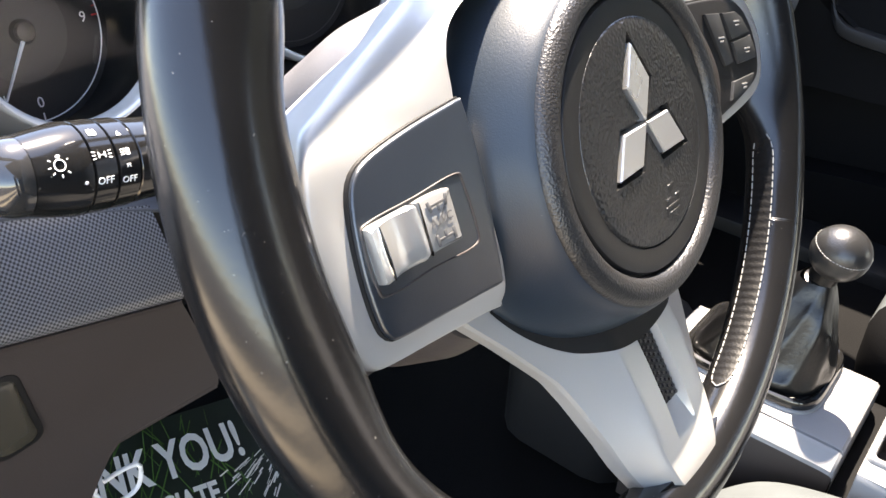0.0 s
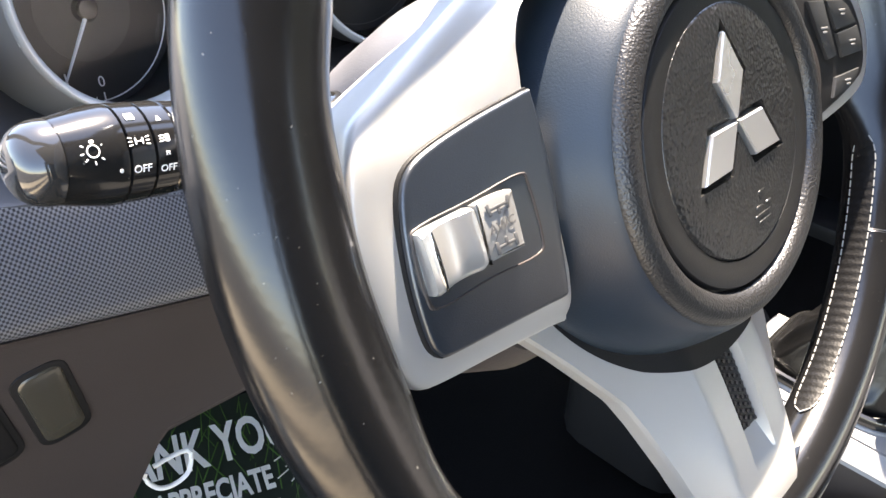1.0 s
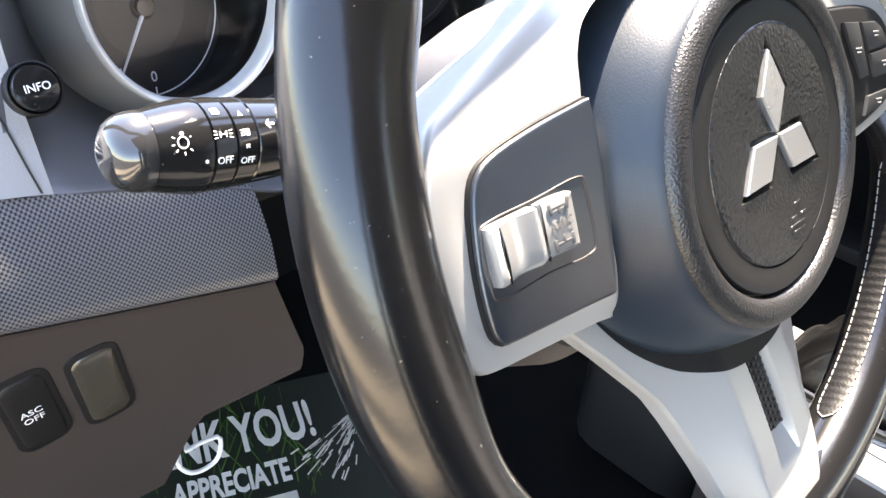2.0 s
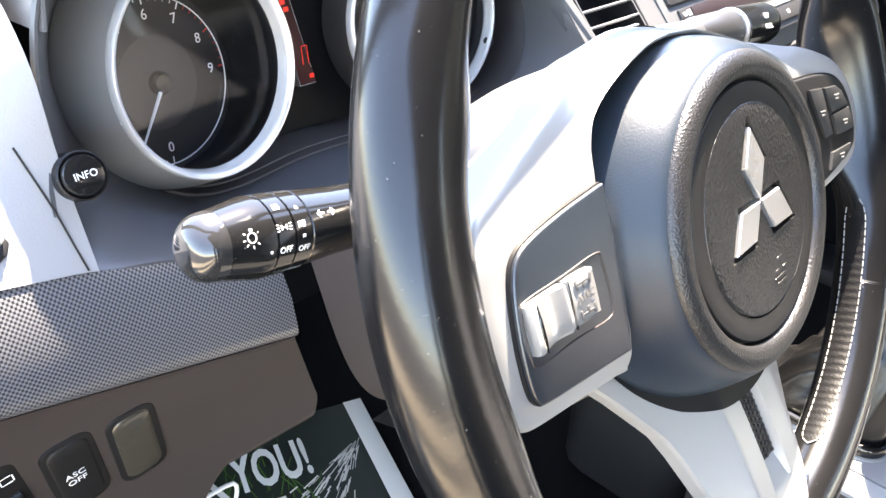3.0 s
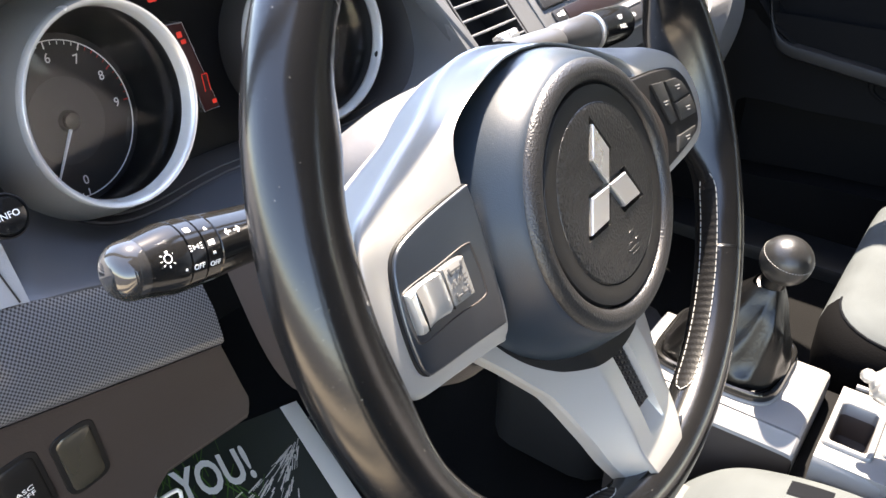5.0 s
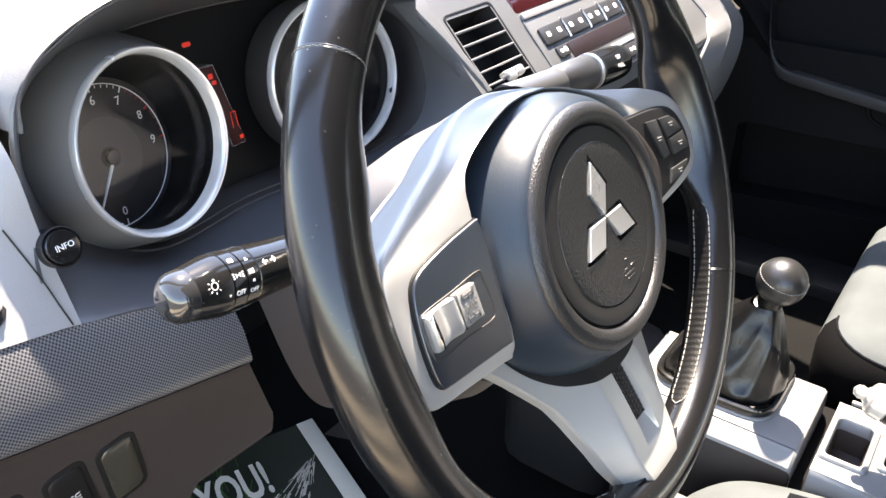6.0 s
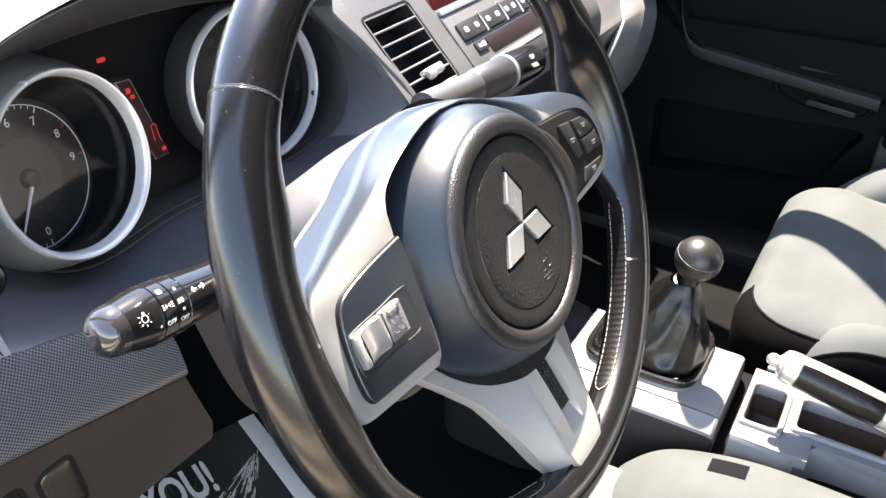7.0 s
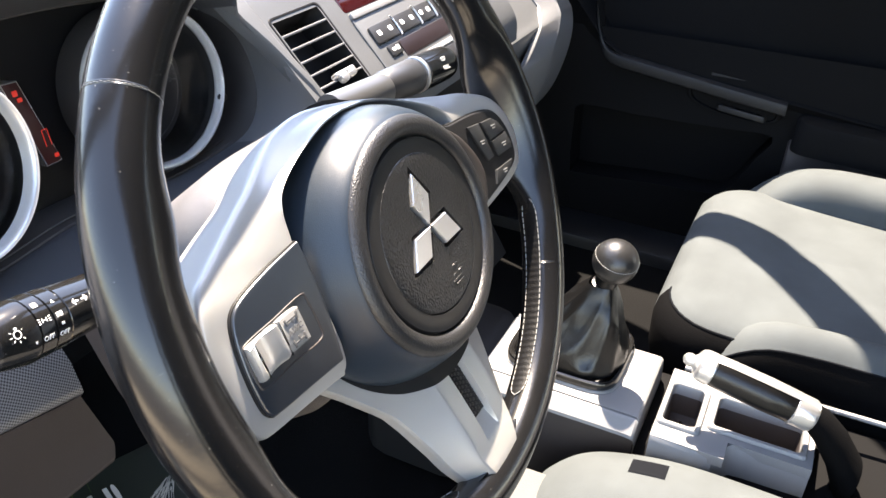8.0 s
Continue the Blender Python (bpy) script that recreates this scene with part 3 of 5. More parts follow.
    for u, v in [tuple(p[:2]) for p in smooth_line([(0.0640, 0.0350, 0), (0.0700, 0.0310, 0), (0.0785, 0.0240, 0), (0.0870, 0.0130, 0), (0.0920, 0.0030, 0), (0.0930, -0.0040, 0), (0.0915, -0.0110, 0), (0.0870, -0.0185, 0), (0.0830, -0.0225, 0)], 4)]:
        k = 0.066 / math.hypot(u, v + 0.005)
        iu, iv = u * k, -0.005 + (v + 0.005) * k
        rows.append([(iu + (u - iu) * f, iv + (v - iv) * f, w) for f, w in ((0.0, -0.016), (0.2, -0.0118), (0.45, -0.0098), (0.65, -0.0092), (0.80, -0.0096), (0.92, -0.0112), (1.0, -0.0142))])
    part("panel_shoulder", grid(rows), material("shoulder_plastic", (0.020, 0.0165, 0.0150), 0.42, gloss=0.6, grain=0.12, scale=1700), rpanel, "brownish rounded shoulder beside the drum")
    for outline_key in (((0.0915, 0.0248), (0.1062, 0.0225), (0.1122, -0.0022), (0.1035, -0.0022)), ((0.1092, 0.0218), (0.1240, 0.0198), (0.1300, 0.0160), (0.1362, 0.0074), (0.1152, 0.0080)), ((0.1156, 0.0066), (0.1370, 0.0058), (0.1400, -0.0025), (0.1388, -0.0062), (0.1182, -0.0045)), ((0.1092, -0.0112), (0.1340, -0.0128), (0.1300, -0.0165), (0.1235, -0.0185), (0.1042, -0.0190))):
        mx, my = sum(p[0] for p in outline_key) / len(outline_key), sum(p[1] for p in outline_key) / len(outline_key)
        k = part("key", plate(list(outline_key), -0.0145, -0.0124, 0.0007), RUBBER, rpanel)
        part("key_print", box(0.0062, 0.0010, 0.0002, Matrix.Translation((mx, my + 0.0006, -0.01232)) @ pose(0, 0, 0, 0, 0, -8), 0.0003), KEY, k)
        part("key_print", box(0.0040, 0.0009, 0.0002, Matrix.Translation((mx, my - 0.0012, -0.01232)) @ pose(0, 0, 0, 0, 0, -8), 0.0003), KEY, k)

    # lower spoke, a folded silver form with a vent slot
    rows = []
    table = ((-0.036, 0.0880, 0.0255, -0.0350), (-0.050, 0.0790, 0.0250, -0.0315), (-0.064, 0.0680, 0.0245, -0.0278), (-0.082, 0.0555, 0.0235, -0.0228), (-0.0870, 0.0522, 0.0231, -0.0214), (-0.0890, 0.0512, 0.0230, -0.0208), (-0.100, 0.0472, 0.0226, -0.0180), (-0.118, 0.0415, 0.0220, -0.0142), (-0.1240, 0.0395, 0.0218, -0.0131), (-0.1300, 0.0378, 0.0215, -0.0122), (-0.1370, 0.0355, 0.0210, -0.0112), (-0.143, 0.0330, 0.0200, -0.0102), (-0.152, 0.0285, 0.0172, -0.0090), (-0.161, 0.0200, 0.0125, -0.0088), (-0.166, 0.0125, 0.0072, -0.0100))
    for v, hw, flat_w, top in table:
        deep = 0.0055 if -0.125 < v < -0.088 else 0.0055 * max(0.0, min(1.0, (v + 0.1370) / 0.013)) if v < -0.12 else 0.0
        side = [(hw, top - 0.020), (hw, top - 0.0125), (hw * 0.985, top - 0.0105), (flat_w * 1.06, top - 0.0006), (flat_w, top), (0.0085, top), (0.0075, top - deep), (0.0, top - deep)]
        rows.append([(u, v, w) for u, w in side] + [(-u, v, w) for u, w in reversed(side[:-1])])
    fine = []
    for a, b in zip(rows, rows[1:]):
        fine += [[tuple(Vector(p).lerp(Vector(q), k / 4)) for p, q in zip(a, b)] for k in range(4)]
    fine.append(rows[-1])
    rows = []
    for row in fine:
        out = []
        for p, q in zip(row, row[1:]):
            n = 5
            out += [Vector(p).lerp(Vector(q), k / n) for k in range(n)]
        out.append(Vector(row[-1]))
        rows.append([tuple(p) for p in out])
    part("lower_spoke", grid(rows), SILVER, wheel, "satin silver lower spoke with a slot", angle=25)
    # black sheet on the lower spoke, standing in for shadow under the hub

    def spoke_height(u, v):
        u = abs(u)
        for a, b in zip(table, table[1:]):
            if b[0] <= v <= a[0]:
                f = (v - a[0]) / (b[0] - a[0])
                hw, flat_w, top = (p + (q - p) * f for p, q in zip(a[1:], b[1:]))
                if u <= flat_w:
                    return top
                if u <= flat_w * 1.06:
                    return top - 0.0006 * (u - flat_w) / (flat_w * 0.06)
                return top - 0.0006 - 0.0099 * min(1.0, (u - flat_w * 1.06) / (hw * 0.985 - flat_w * 1.06))
        return -0.0375

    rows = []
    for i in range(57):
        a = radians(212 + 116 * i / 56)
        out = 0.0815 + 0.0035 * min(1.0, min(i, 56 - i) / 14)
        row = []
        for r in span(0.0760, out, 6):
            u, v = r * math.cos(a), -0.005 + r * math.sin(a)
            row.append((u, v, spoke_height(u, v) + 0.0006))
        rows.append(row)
    part("hub_shade_sheet", grid(rows), BLACK, wheel)
    bm = box(0.0148, 0.0355, 0.001, Matrix.Translation((0, -0.1065, -0.0212)) @ pose(0, 0, 0, -12, 0, 0), 0.0004)
    mesh_part = part("slot_mesh", bm, BLACK, wheel, "black mesh in the slot")
    bm = bmesh.new()
    for i in range(5):
        for j in range(11):
            y = -0.0165 + 0.0031 * j + 0.0015 * (i % 2)
            tube([(-0.0058 + 0.0029 * i, y, 0.0003), (-0.0058 + 0.0029 * i, y, 0.0013)], 0.0009, 6, bm)
    bm.transform(Matrix.Translation((0, -0.1065, -0.0212)) @ pose(0, 0, 0, -12, 0, 0))
    tagged(part("mesh_studs", bm, LOWER, mesh_part), kind="stuff")
    # leather socket where the lower spoke enters the rim
    rows = []
    for i in range(6):
        v = -0.150 - 0.02 * i / 5
        rows.append([((0.040 + 0.004 * i / 5) * math.cos(b), v, -0.019 + 0.009 * math.sin(b)) for b in [2 * math.pi * k / 20 for k in range(20)]])
    part("spoke_socket", grid(rows, closed_v=True, caps=True), LEATHER, wheel)
    # dark core behind the hub
    part("hub_core", lathe([(0.050, -0.095), (0.060, -0.080), (0.076, -0.056), (0.078, -0.047), (0.04, -0.046)], 40), BLACK, wheel)


# ---- steering column and stalks ----
def steering_column():
    col = thing("steering_column", WHEEL, "grey plastic steering column shroud behind the wheel", "steering column")

    def halves(table, power_u, power_v, upper):
        rows = []
        for w, hw, reach in table:
            row = []
            for k in range(33):
                b = math.pi * k / 32
                c, sn = math.cos(b), math.sin(b)
                row.append((hw * math.copysign(abs(c) ** power_u, c), 0.012 + (reach - 0.012) * sn ** power_v, w))
            rows.append(row if upper else list(reversed(row)))
        return rows

    # Upper half keeps its dust but is coloured paler for the sun on it.
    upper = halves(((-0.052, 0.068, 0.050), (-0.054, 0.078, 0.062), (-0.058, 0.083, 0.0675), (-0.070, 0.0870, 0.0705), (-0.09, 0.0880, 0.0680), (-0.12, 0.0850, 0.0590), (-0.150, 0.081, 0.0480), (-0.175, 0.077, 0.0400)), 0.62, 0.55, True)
    part("upper_shroud", grid(upper, caps=True), SHROUD, col, "dusty upper half of the column shroud, coloured paler for sun")
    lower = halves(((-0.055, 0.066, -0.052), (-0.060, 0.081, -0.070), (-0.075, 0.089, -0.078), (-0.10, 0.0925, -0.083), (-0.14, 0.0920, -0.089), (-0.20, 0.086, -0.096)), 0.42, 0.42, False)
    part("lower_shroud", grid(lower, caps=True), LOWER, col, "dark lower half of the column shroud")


def spin(points_radii, p, q, around=28):
    """A turned body whose axis runs from p to q; (distance from p, radius)."""
    p, q = Vector(p), Vector(q)
    bm = lathe([(r, d) for d, r in points_radii], around)
    turn = (q - p).to_track_quat("Z", "Y").to_matrix().to_4x4()
    bm.transform(Matrix.Translation(p) @ turn)
    return bm


def on_stalk(p, q, dist, radius, toward, along=0.0):
    """A pose on the skin of a stalk, facing toward."""
    p, q = Vector(p), Vector(q)
    ax = (q - p).normalized()
    c = p + ax * dist
    out = Vector(toward) - c
    out = (out - ax * out.dot(ax)).normalized()
    out = (Matrix.Rotation(-along, 3, ax) @ out)
    return c + out * radius, out, ax


def light_stalk():
    p, q = Vector((-0.075, 0.110, 0.6845)), Vector((-0.2045, 0.1045, 0.7118))
    st = thing("light_stalk", Matrix.Identity(4), "black headlamp stalk with white symbols on the column", "stalk")
    arm = part("arm", spin([(0.0, 0.0118), (0.045, 0.0122), (0.066, 0.0128), (0.0806, 0.0137), (0.0812, 0.0130)], p, q), GLOSS, st, "glossy black stalk arm")
    ring = part("fog_ring", spin([(0.0815, 0.0131), (0.0819, 0.0140), (0.0886, 0.0141), (0.0890, 0.0133)], p, q), GLOSS, st)
    ring2 = part("middle_ring", spin([(0.0893, 0.0133), (0.0897, 0.0143), (0.0964, 0.0143), (0.0968, 0.0134)], p, q), GLOSS, st)
    knob = part("end_knob", spin([(0.0970, 0.0134), (0.0974, 0.0144), (0.0995, 0.0144), (0.106, 0.0132), (0.1130, 0.0118)], p, q), GLOSS, st, "glossy black rotary end")
    part("end_cap", spin([(0.1130, 0.0115), (0.1133, 0.0119), (0.1165, 0.0116), (0.1195, 0.0106), (0.1218, 0.0088), (0.1233, 0.0062), (0.1240, 0.0036), (0.1242, 0.0010)], p, q), material("cap_plastic", (0.02, 0.02, 0.02), 0.08, coat=0.5), st, "shiny rounded end cap")
    eye = (-0.30, -0.10, 0.86)

    def mark(dist, r, along, parent, kind, size):
        c, out, ax = on_stalk(p, q, dist, r + 0.00015, eye, along)
        flip = Matrix.Translation(c) @ Matrix((-ax * 1.0, out.cross(-ax), out)).transposed().to_4x4()
        if isinstance(kind, str):
            letters("stalk_print", kind, size * 0.85, flip, WHITE, parent, 0.00008)
        else:
            bm = bmesh.new()
            for x, y, w, h, a in kind:
                box(w * 0.85, h * 0.85, 0.0002, flip @ pose(x * 0.85, y * 0.85, 0, 0, 0, a), 0.0002, bm)
            part("stalk_symbol", bm, WHITE, parent)

    rays = [(0.0037 * math.cos(radians(a)), 0.0037 * math.sin(radians(a)), 0.0012, 0.0004, a) for a in (-10, 30, 150, 190, 225, 270, 315)]
    ringseg = [(0.0019 * math.cos(radians(a)), 0.0019 * math.sin(radians(a)), 0.00045, 0.0011, a) for a in range(0, 360, 30)]
    mark(0.1065, 0.0132, 0.06, knob, rays + ringseg + [(0, 0.0030, 0.0016, 0.0011, 0)], 0.004)
    mark(0.1000, 0.0144, 0.50, knob, [(0, 0, 0.0012, 0.0012, 45), (0, 0, 0.0012, 0.0012, 0)], 0.004)
    mark(0.0938, 0.0143, 0.52, ring2, "OFF", 0.0036)
    mark(0.0938, 0.0143, -0.02, ring2, [(-0.0012, 0, 0.0005, 0.0022, 0), (0.0012, 0, 0.0005, 0.0022, 0)] + [(sx * 0.0030, y, 0.0014, 0.0004, sx * y * 9000) for sx in (-1, 1) for y in (-0.0012, 0, 0.0012)] + [(-0.0006, 0, 0.0010, 0.0004, 0), (0.0006, 0, 0.0010, 0.0004, 0)], 0.004)
    mark(0.0938, 0.0143, -0.55, ring2, [(0.0004, 0, 0.0022, 0.0028, 0), (-0.0012, 0, 0.0006, 0.0028, 0)], 0.004)
    mark(0.0858, 0.0141, 0.58, ring, "OFF", 0.0034)
    mark(0.0858, 0.0141, -0.02, ring, [(0.0006, 0, 0.0016, 0.0026, 0)] + [(-0.0014, y, 0.0018, 0.0004, 8) for y in (-0.0009, 0, 0.0009)], 0.004)
    mark(0.0858, 0.0141, -0.42, ring, [(0, 0, 0.0018, 0.0006, 0), (0, 0.0006, 0.0012, 0.0006, 0), (0, 0.0012, 0.0006, 0.0006, 0)], 0.004)
    mark(0.0858, 0.0141, 0.28, ring, [(0, 0.0005, 0.0016, 0.0004, 0), (0.0004, 0, 0.0004, 0.0014, 25), (-0.0004, 0, 0.0004, 0.0014, -25)], 0.004)
    mark(0.0735, 0.0132, -0.18, arm, [(-0.0024, 0, 0.0030, 0.0010, 0), (-0.0038, 0.0008, 0.0024, 0.0006, 45), (-0.0038, -0.0008, 0.0024, 0.0006, -45), (0.0024, 0, 0.0030, 0.0010, 0), (0.0038, 0.0008, 0.0024, 0.0006, -45), (0.0038, -0.0008, 0.0024, 0.0006, 45)], 0.004)


def wiper_stalk():
    p, q = Vector((0.070, 0.108, 0.718)), Vector((0.226, 0.0995, 0.709))
    st = thing("wiper_stalk", Matrix.Identity(4), "wiper stalk with a black end knob on the column", "stalk")
    part("arm", spin([(0.0, 0.0115), (0.05, 0.0112), (0.06, 0.0112), (0.0615, 0.0108)], p, q), STALK, st)
    part("sleeve", spin([(0.060, 0.0110), (0.064, 0.0122), (0.10, 0.0130), (0.1015, 0.0122)], p, q), FACIA, st, "dark grey turning sleeve")
    part("ring", spin([(0.1030, 0.0130), (0.1033, 0.0136), (0.1055, 0.0136), (0.1060, 0.0130)], p, q), SATIN, st, "pale ring")
    knob = part("end_knob", spin([(0.107, 0.0128), (0.1075, 0.0136), (0.12, 0.0136), (0.143, 0.0132), (0.148, 0.0126), (0.1505, 0.0112), (0.1515, 0.0090), (0.1518, 0.001)], p, q), GLOSS, st, "black rounded end")
    c, out, ax = on_stalk(p, q, 0.127, 0.0140, (-0.3, -0.16, 0.90), 0.1)
    m = Matrix.Translation(c) @ Matrix((ax, out.cross(ax), out)).transposed().to_4x4()
    letters("stalk_print", "PULL", 0.0042, m @ Matrix.Translation((0, -0.005, 0)), WHITE, knob, 0.00008)
    bm = bmesh.new()
    for x, y, w, h, a in ((0, 0.003, 0.006, 0.0005, 0), (0, 0.0005, 0.004, 0.0005, 0), (-0.0024, 0.0018, 0.0005, 0.003, 20), (0.0024, 0.0018, 0.0005, 0.003, -20), (0, 0.0018, 0.0005, 0.003, 35)):
        box(w, h, 0.0002, m @ pose(x, y, 0, 0, 0, a), 0.0002, bm)
    part("wiper_symbol", bm, WHITE, knob)


# ---- dashboard ----
def sweep_x(profile, xs, shift=None, bm=None):
    """A dash section: the (y, z) profile carried along the x values."""
    line = smooth_line([(y, z, 0) for y, z in profile], 5)
    rows = []
    for x in xs:
        dy, dz = shift(x) if shift else (0, 0)
        rows.append([(x, p[0] + dy, p[1] + dz) for p in line])
    return grid(rows, bm=bm)


def span(a, b, n):
    return [a + (b - a) * i / n for i in range(n + 1)]


def strip_top(x):
    return 0.6425 - 0.29 * (x + 0.186) if x > -0.186 else 0.6425 - 0.20 * (x + 0.186)


def strip_low(x):
    return 0.564 - 0.245 * (x + 0.092)


CN = Vector((0, -math.cos(radians(25)), math.sin(radians(25))))
CV = Vector((0, math.sin(radians(25)), math.cos(radians(25))))


def dashboard():
    d = thing("dashboard", Matrix.Identity(4), "dark grey moulded dashboard with a hooded gauge pod", "dashboard")
    # left end, from the windscreen down to the trim strip
    rows = []
    for x in span(-0.46, -0.179, 60):
        t = strip_top(x)
        k = max(0.0, min(1.0, (x + 0.262) / 0.082))
        k = k * k * (1.6 - 0.6 * k)
        flat = [(0.85, 0.72), (0.50, 0.752), (0.40, 0.750), (0.335, 0.733), (0.275, max(0.702, t + 0.04)), (0.239, max(0.675, t + 0.018)), (0.2175, t + 0.0006)]
        steep = [(0.85, 0.72), (0.50, 0.775), (0.36, 0.780), (0.285, 0.769), (0.2465, 0.735), (0.235, 0.688), (0.2175, t + 0.0006)]
        rows.append(smooth_line([(x, a[0] * (1 - k) + b[0] * k, a[1] * (1 - k) + b[1] * k) for a, b in zip(flat, steep)], 6))
    part("left_end", grid(rows), DASH_LIT, d, "grey end of the dashboard, coloured lighter for the sun on it")
    # gauge hood: outer shell, dark lining and its lip
    arch = smooth_line([(-0.1722, 0.742, 0), (-0.1665, 0.762, 0), (-0.144, 0.781, 0), (-0.105, 0.7955, 0), (-0.05, 0.806, 0), (0.0, 0.809, 0), (0.05, 0.806, 0), (0.105, 0.7935, 0), (0.140, 0.776, 0), (0.162, 0.761, 0), (0.172, 0.750, 0)], 5)

    def ring(y, k, dz=0.0, lean=0.0):
        return [((p[0] - 0.005) * k + 0.005, y + lean * (p[1] - 0.70), 0.70 + (p[1] - 0.70) * k + dz) for p in arch]

    part("gauge_hood", grid([ring(0.60, 1.02, -0.02, 0.2), ring(0.42, 1.03, -0.004, 0.2), ring(0.30, 1.02, 0.0, 0.15), ring(0.262, 1.012, 0, 0.1), ring(0.246, 1.0, 0, 0.1), ring(0.242, 0.985, 0, 0.1), ring(0.243, 0.975, 0, 0.1)]), DASH, d, "grey hood over the gauges")
    # funnel-shaped pod face round both gauges
    pairs = [((-0.187, 0.2185, 0.6435), (-0.1335, 0.290, 0.652)), ((-0.1885, 0.2285, 0.672), (-0.1415, 0.297, 0.668)), ((-0.180, 0.2385, 0.700), (-0.1465, 0.303, 0.686)), ((-0.177, 0.2430, 0.728), (-0.1465, 0.308, 0.706)), ((-0.166, 0.2470, 0.760), (-0.138, 0.312, 0.729)), ((-0.142, 0.2500, 0.7775), (-0.116, 0.315, 0.748)), ((-0.095, 0.2510, 0.7950), (-0.08, 0.317, 0.757)), ((0.0, 0.2510, 0.8050), (0.0, 0.318, 0.761)), ((0.095, 0.2510, 0.7930), (0.08, 0.317, 0.757)), ((0.136, 0.2500, 0.7740), (0.13, 0.313, 0.749)), ((0.160, 0.2520, 0.755), (0.165, 0.308, 0.738)), ((0.174, 0.2600, 0.729), (0.189, 0.300, 0.722)), ((0.187, 0.2440, 0.707), (0.202, 0.289, 0.702)), ((0.191, 0.2290, 0.692), (0.204, 0.279, 0.677)), ((0.196, 0.2110, 0.673), (0.196, 0.270, 0.654)), ((0.200, 0.1960, 0.650), (0.176, 0.266, 0.633)), ((0.190, 0.1900, 0.622), (0.140, 0.272, 0.622)), ((0.10, 0.2000, 0.606), (0.08, 0.280, 0.6175)), ((0.0, 0.2050, 0.604), (0.0, 0.284, 0.620)), ((-0.060, 0.2120, 0.6040), (-0.06, 0.282, 0.6165)), ((-0.100, 0.2165, 0.6160), (-0.092, 0.282, 0.6215)), ((-0.150, 0.2170, 0.6325), (-0.116, 0.286, 0.635))]
    outer, inner = smooth_loop([p for p, q in pairs], 4), smooth_loop([q for p, q in pairs], 4)
    rows = []
    for f, rise in ((-0.03, -0.006), (0.0, -0.001), (0.04, 0.0016), (0.10, 0.0030), (0.30, 0.0040), (0.55, 0.0030), (0.80, 0.0012), (0.95, 0.0004), (1.0, 0.0), (1.005, -0.004)):
        row = []
        for k, (p, q) in enumerate(zip(outer, inner)):
            side = max(0.0, 1 - abs(k - 53) / 12)
            row.append(tuple(Vector(p).lerp(Vector(q), f) + rise * Vector((-0.8 * side, -(1 - side), 0.3 * (1 - side)))))
        rows.append(row)
    # One funnel in two tones: darker for shade, lighter where sky lights the flank.
    part("pod_face", grid([r[62:] + r[:43] for r in rows]), POD_SHADED, d, "smooth face of the gauge pod, coloured blue-grey for shade")
    part("pod_flank", grid([r[42:63] for r in rows]), DASH, d, "flank beside the speedometer, coloured lighter for sky light")
    mid = Vector((0.028, 0.29, 0.69))
    rows = [[tuple(mid + (Vector(q) - mid) * k + Vector((0, back, 0))) for q in inner] for k, back in ((1.004, -0.001), (0.997, 0.004), (0.985, 0.015), (0.975, 0.060))]
    part("pod_recess", grid(rows, closed_v=True), HOOD, d, "dark recess round the gauges")
    for k, back in ((0.985, 0.002), (0.955, 0.008)):
        rows = [[tuple(mid + (Vector(q) - mid) * (k + dk) + Vector((0, back + db, 0))) for q in inner[62:] + inner[:43]] for dk, db in ((0.012, 0.0), (0.0, 0.0005), (-0.004, 0.003), (-0.008, 0.02))]
        part("pod_step", grid(rows), HOOD, d)
    # trim strip
    rows = []
    for x in span(-0.46, -0.085, 16):
        a, b = strip_top(x), strip_low(x)
        rows.append([(x, 0.2185, a), (x, 0.2170, a - 0.0022), (x, 0.2130, a - 0.0085), (x, 0.2040, (a + b) / 2), (x, 0.2000, b + 0.008), (x, 0.1995, b + 0.0035), (x, 0.2012, b + 0.0008), (x, 0.209, b)])
    part("trim_strip", grid(rows), WEAVE, d, "grey woven-pattern trim strip")
    # lower driver panel
    rows = []
    for f in span(0.0, 1.0, 60):
        x = -0.46 + 0.375 * f
        b = strip_low(x) - 0.0012
        low = 0.408 + 0.052 * max(0.0, min(1.0, (x + 0.172) / 0.022))
        mid = 0.2262 - 0.05 * (x + 0.19)
        row = smooth_line([(x, 0.222, b), (x, 0.2055, b - 0.001), (x, 0.2068, b - 0.005)] + [(x, 0.2068 + (mid - 0.2068) * k, b - 0.005 + (0.505 - b) * k) for k in (0.25, 0.5, 0.75, 1.0)] + [(x, mid + 0.22 * (0.488 - low), low + 0.012), (x, mid + 0.22 * (0.50 - low), low + 0.004), (x, mid + 0.008 + 0.22 * (0.50 - low), low), (x, 0.30, low - 0.004)], 4)
        rows.append([(-0.46 + f * (0.375 + 0.38 * min(0.080, max(0.0, 0.5625 - p[2]))), p[1], p[2]) for p in row])
    rows.append([(p[0] + 0.002, p[1] + 0.010, p[2]) for p in rows[-1]])
    part("lower_panel", grid(rows), LOWER, d, "brownish black lower driver panel")
    # black sheet for the shade behind the column, and an unseen sun blocker
    part("cavity_shade_sheet", box(0.50, 0.02, 0.46, Matrix.Translation((0.10, 0.66, 0.42)), 0.004), BLACK, d)
    part("dash_sun_block", box(1.46, 0.50, 0.02, Matrix.Translation((0.27, 0.65, 0.705)), 0.004), BLACK, d)
    rows = []
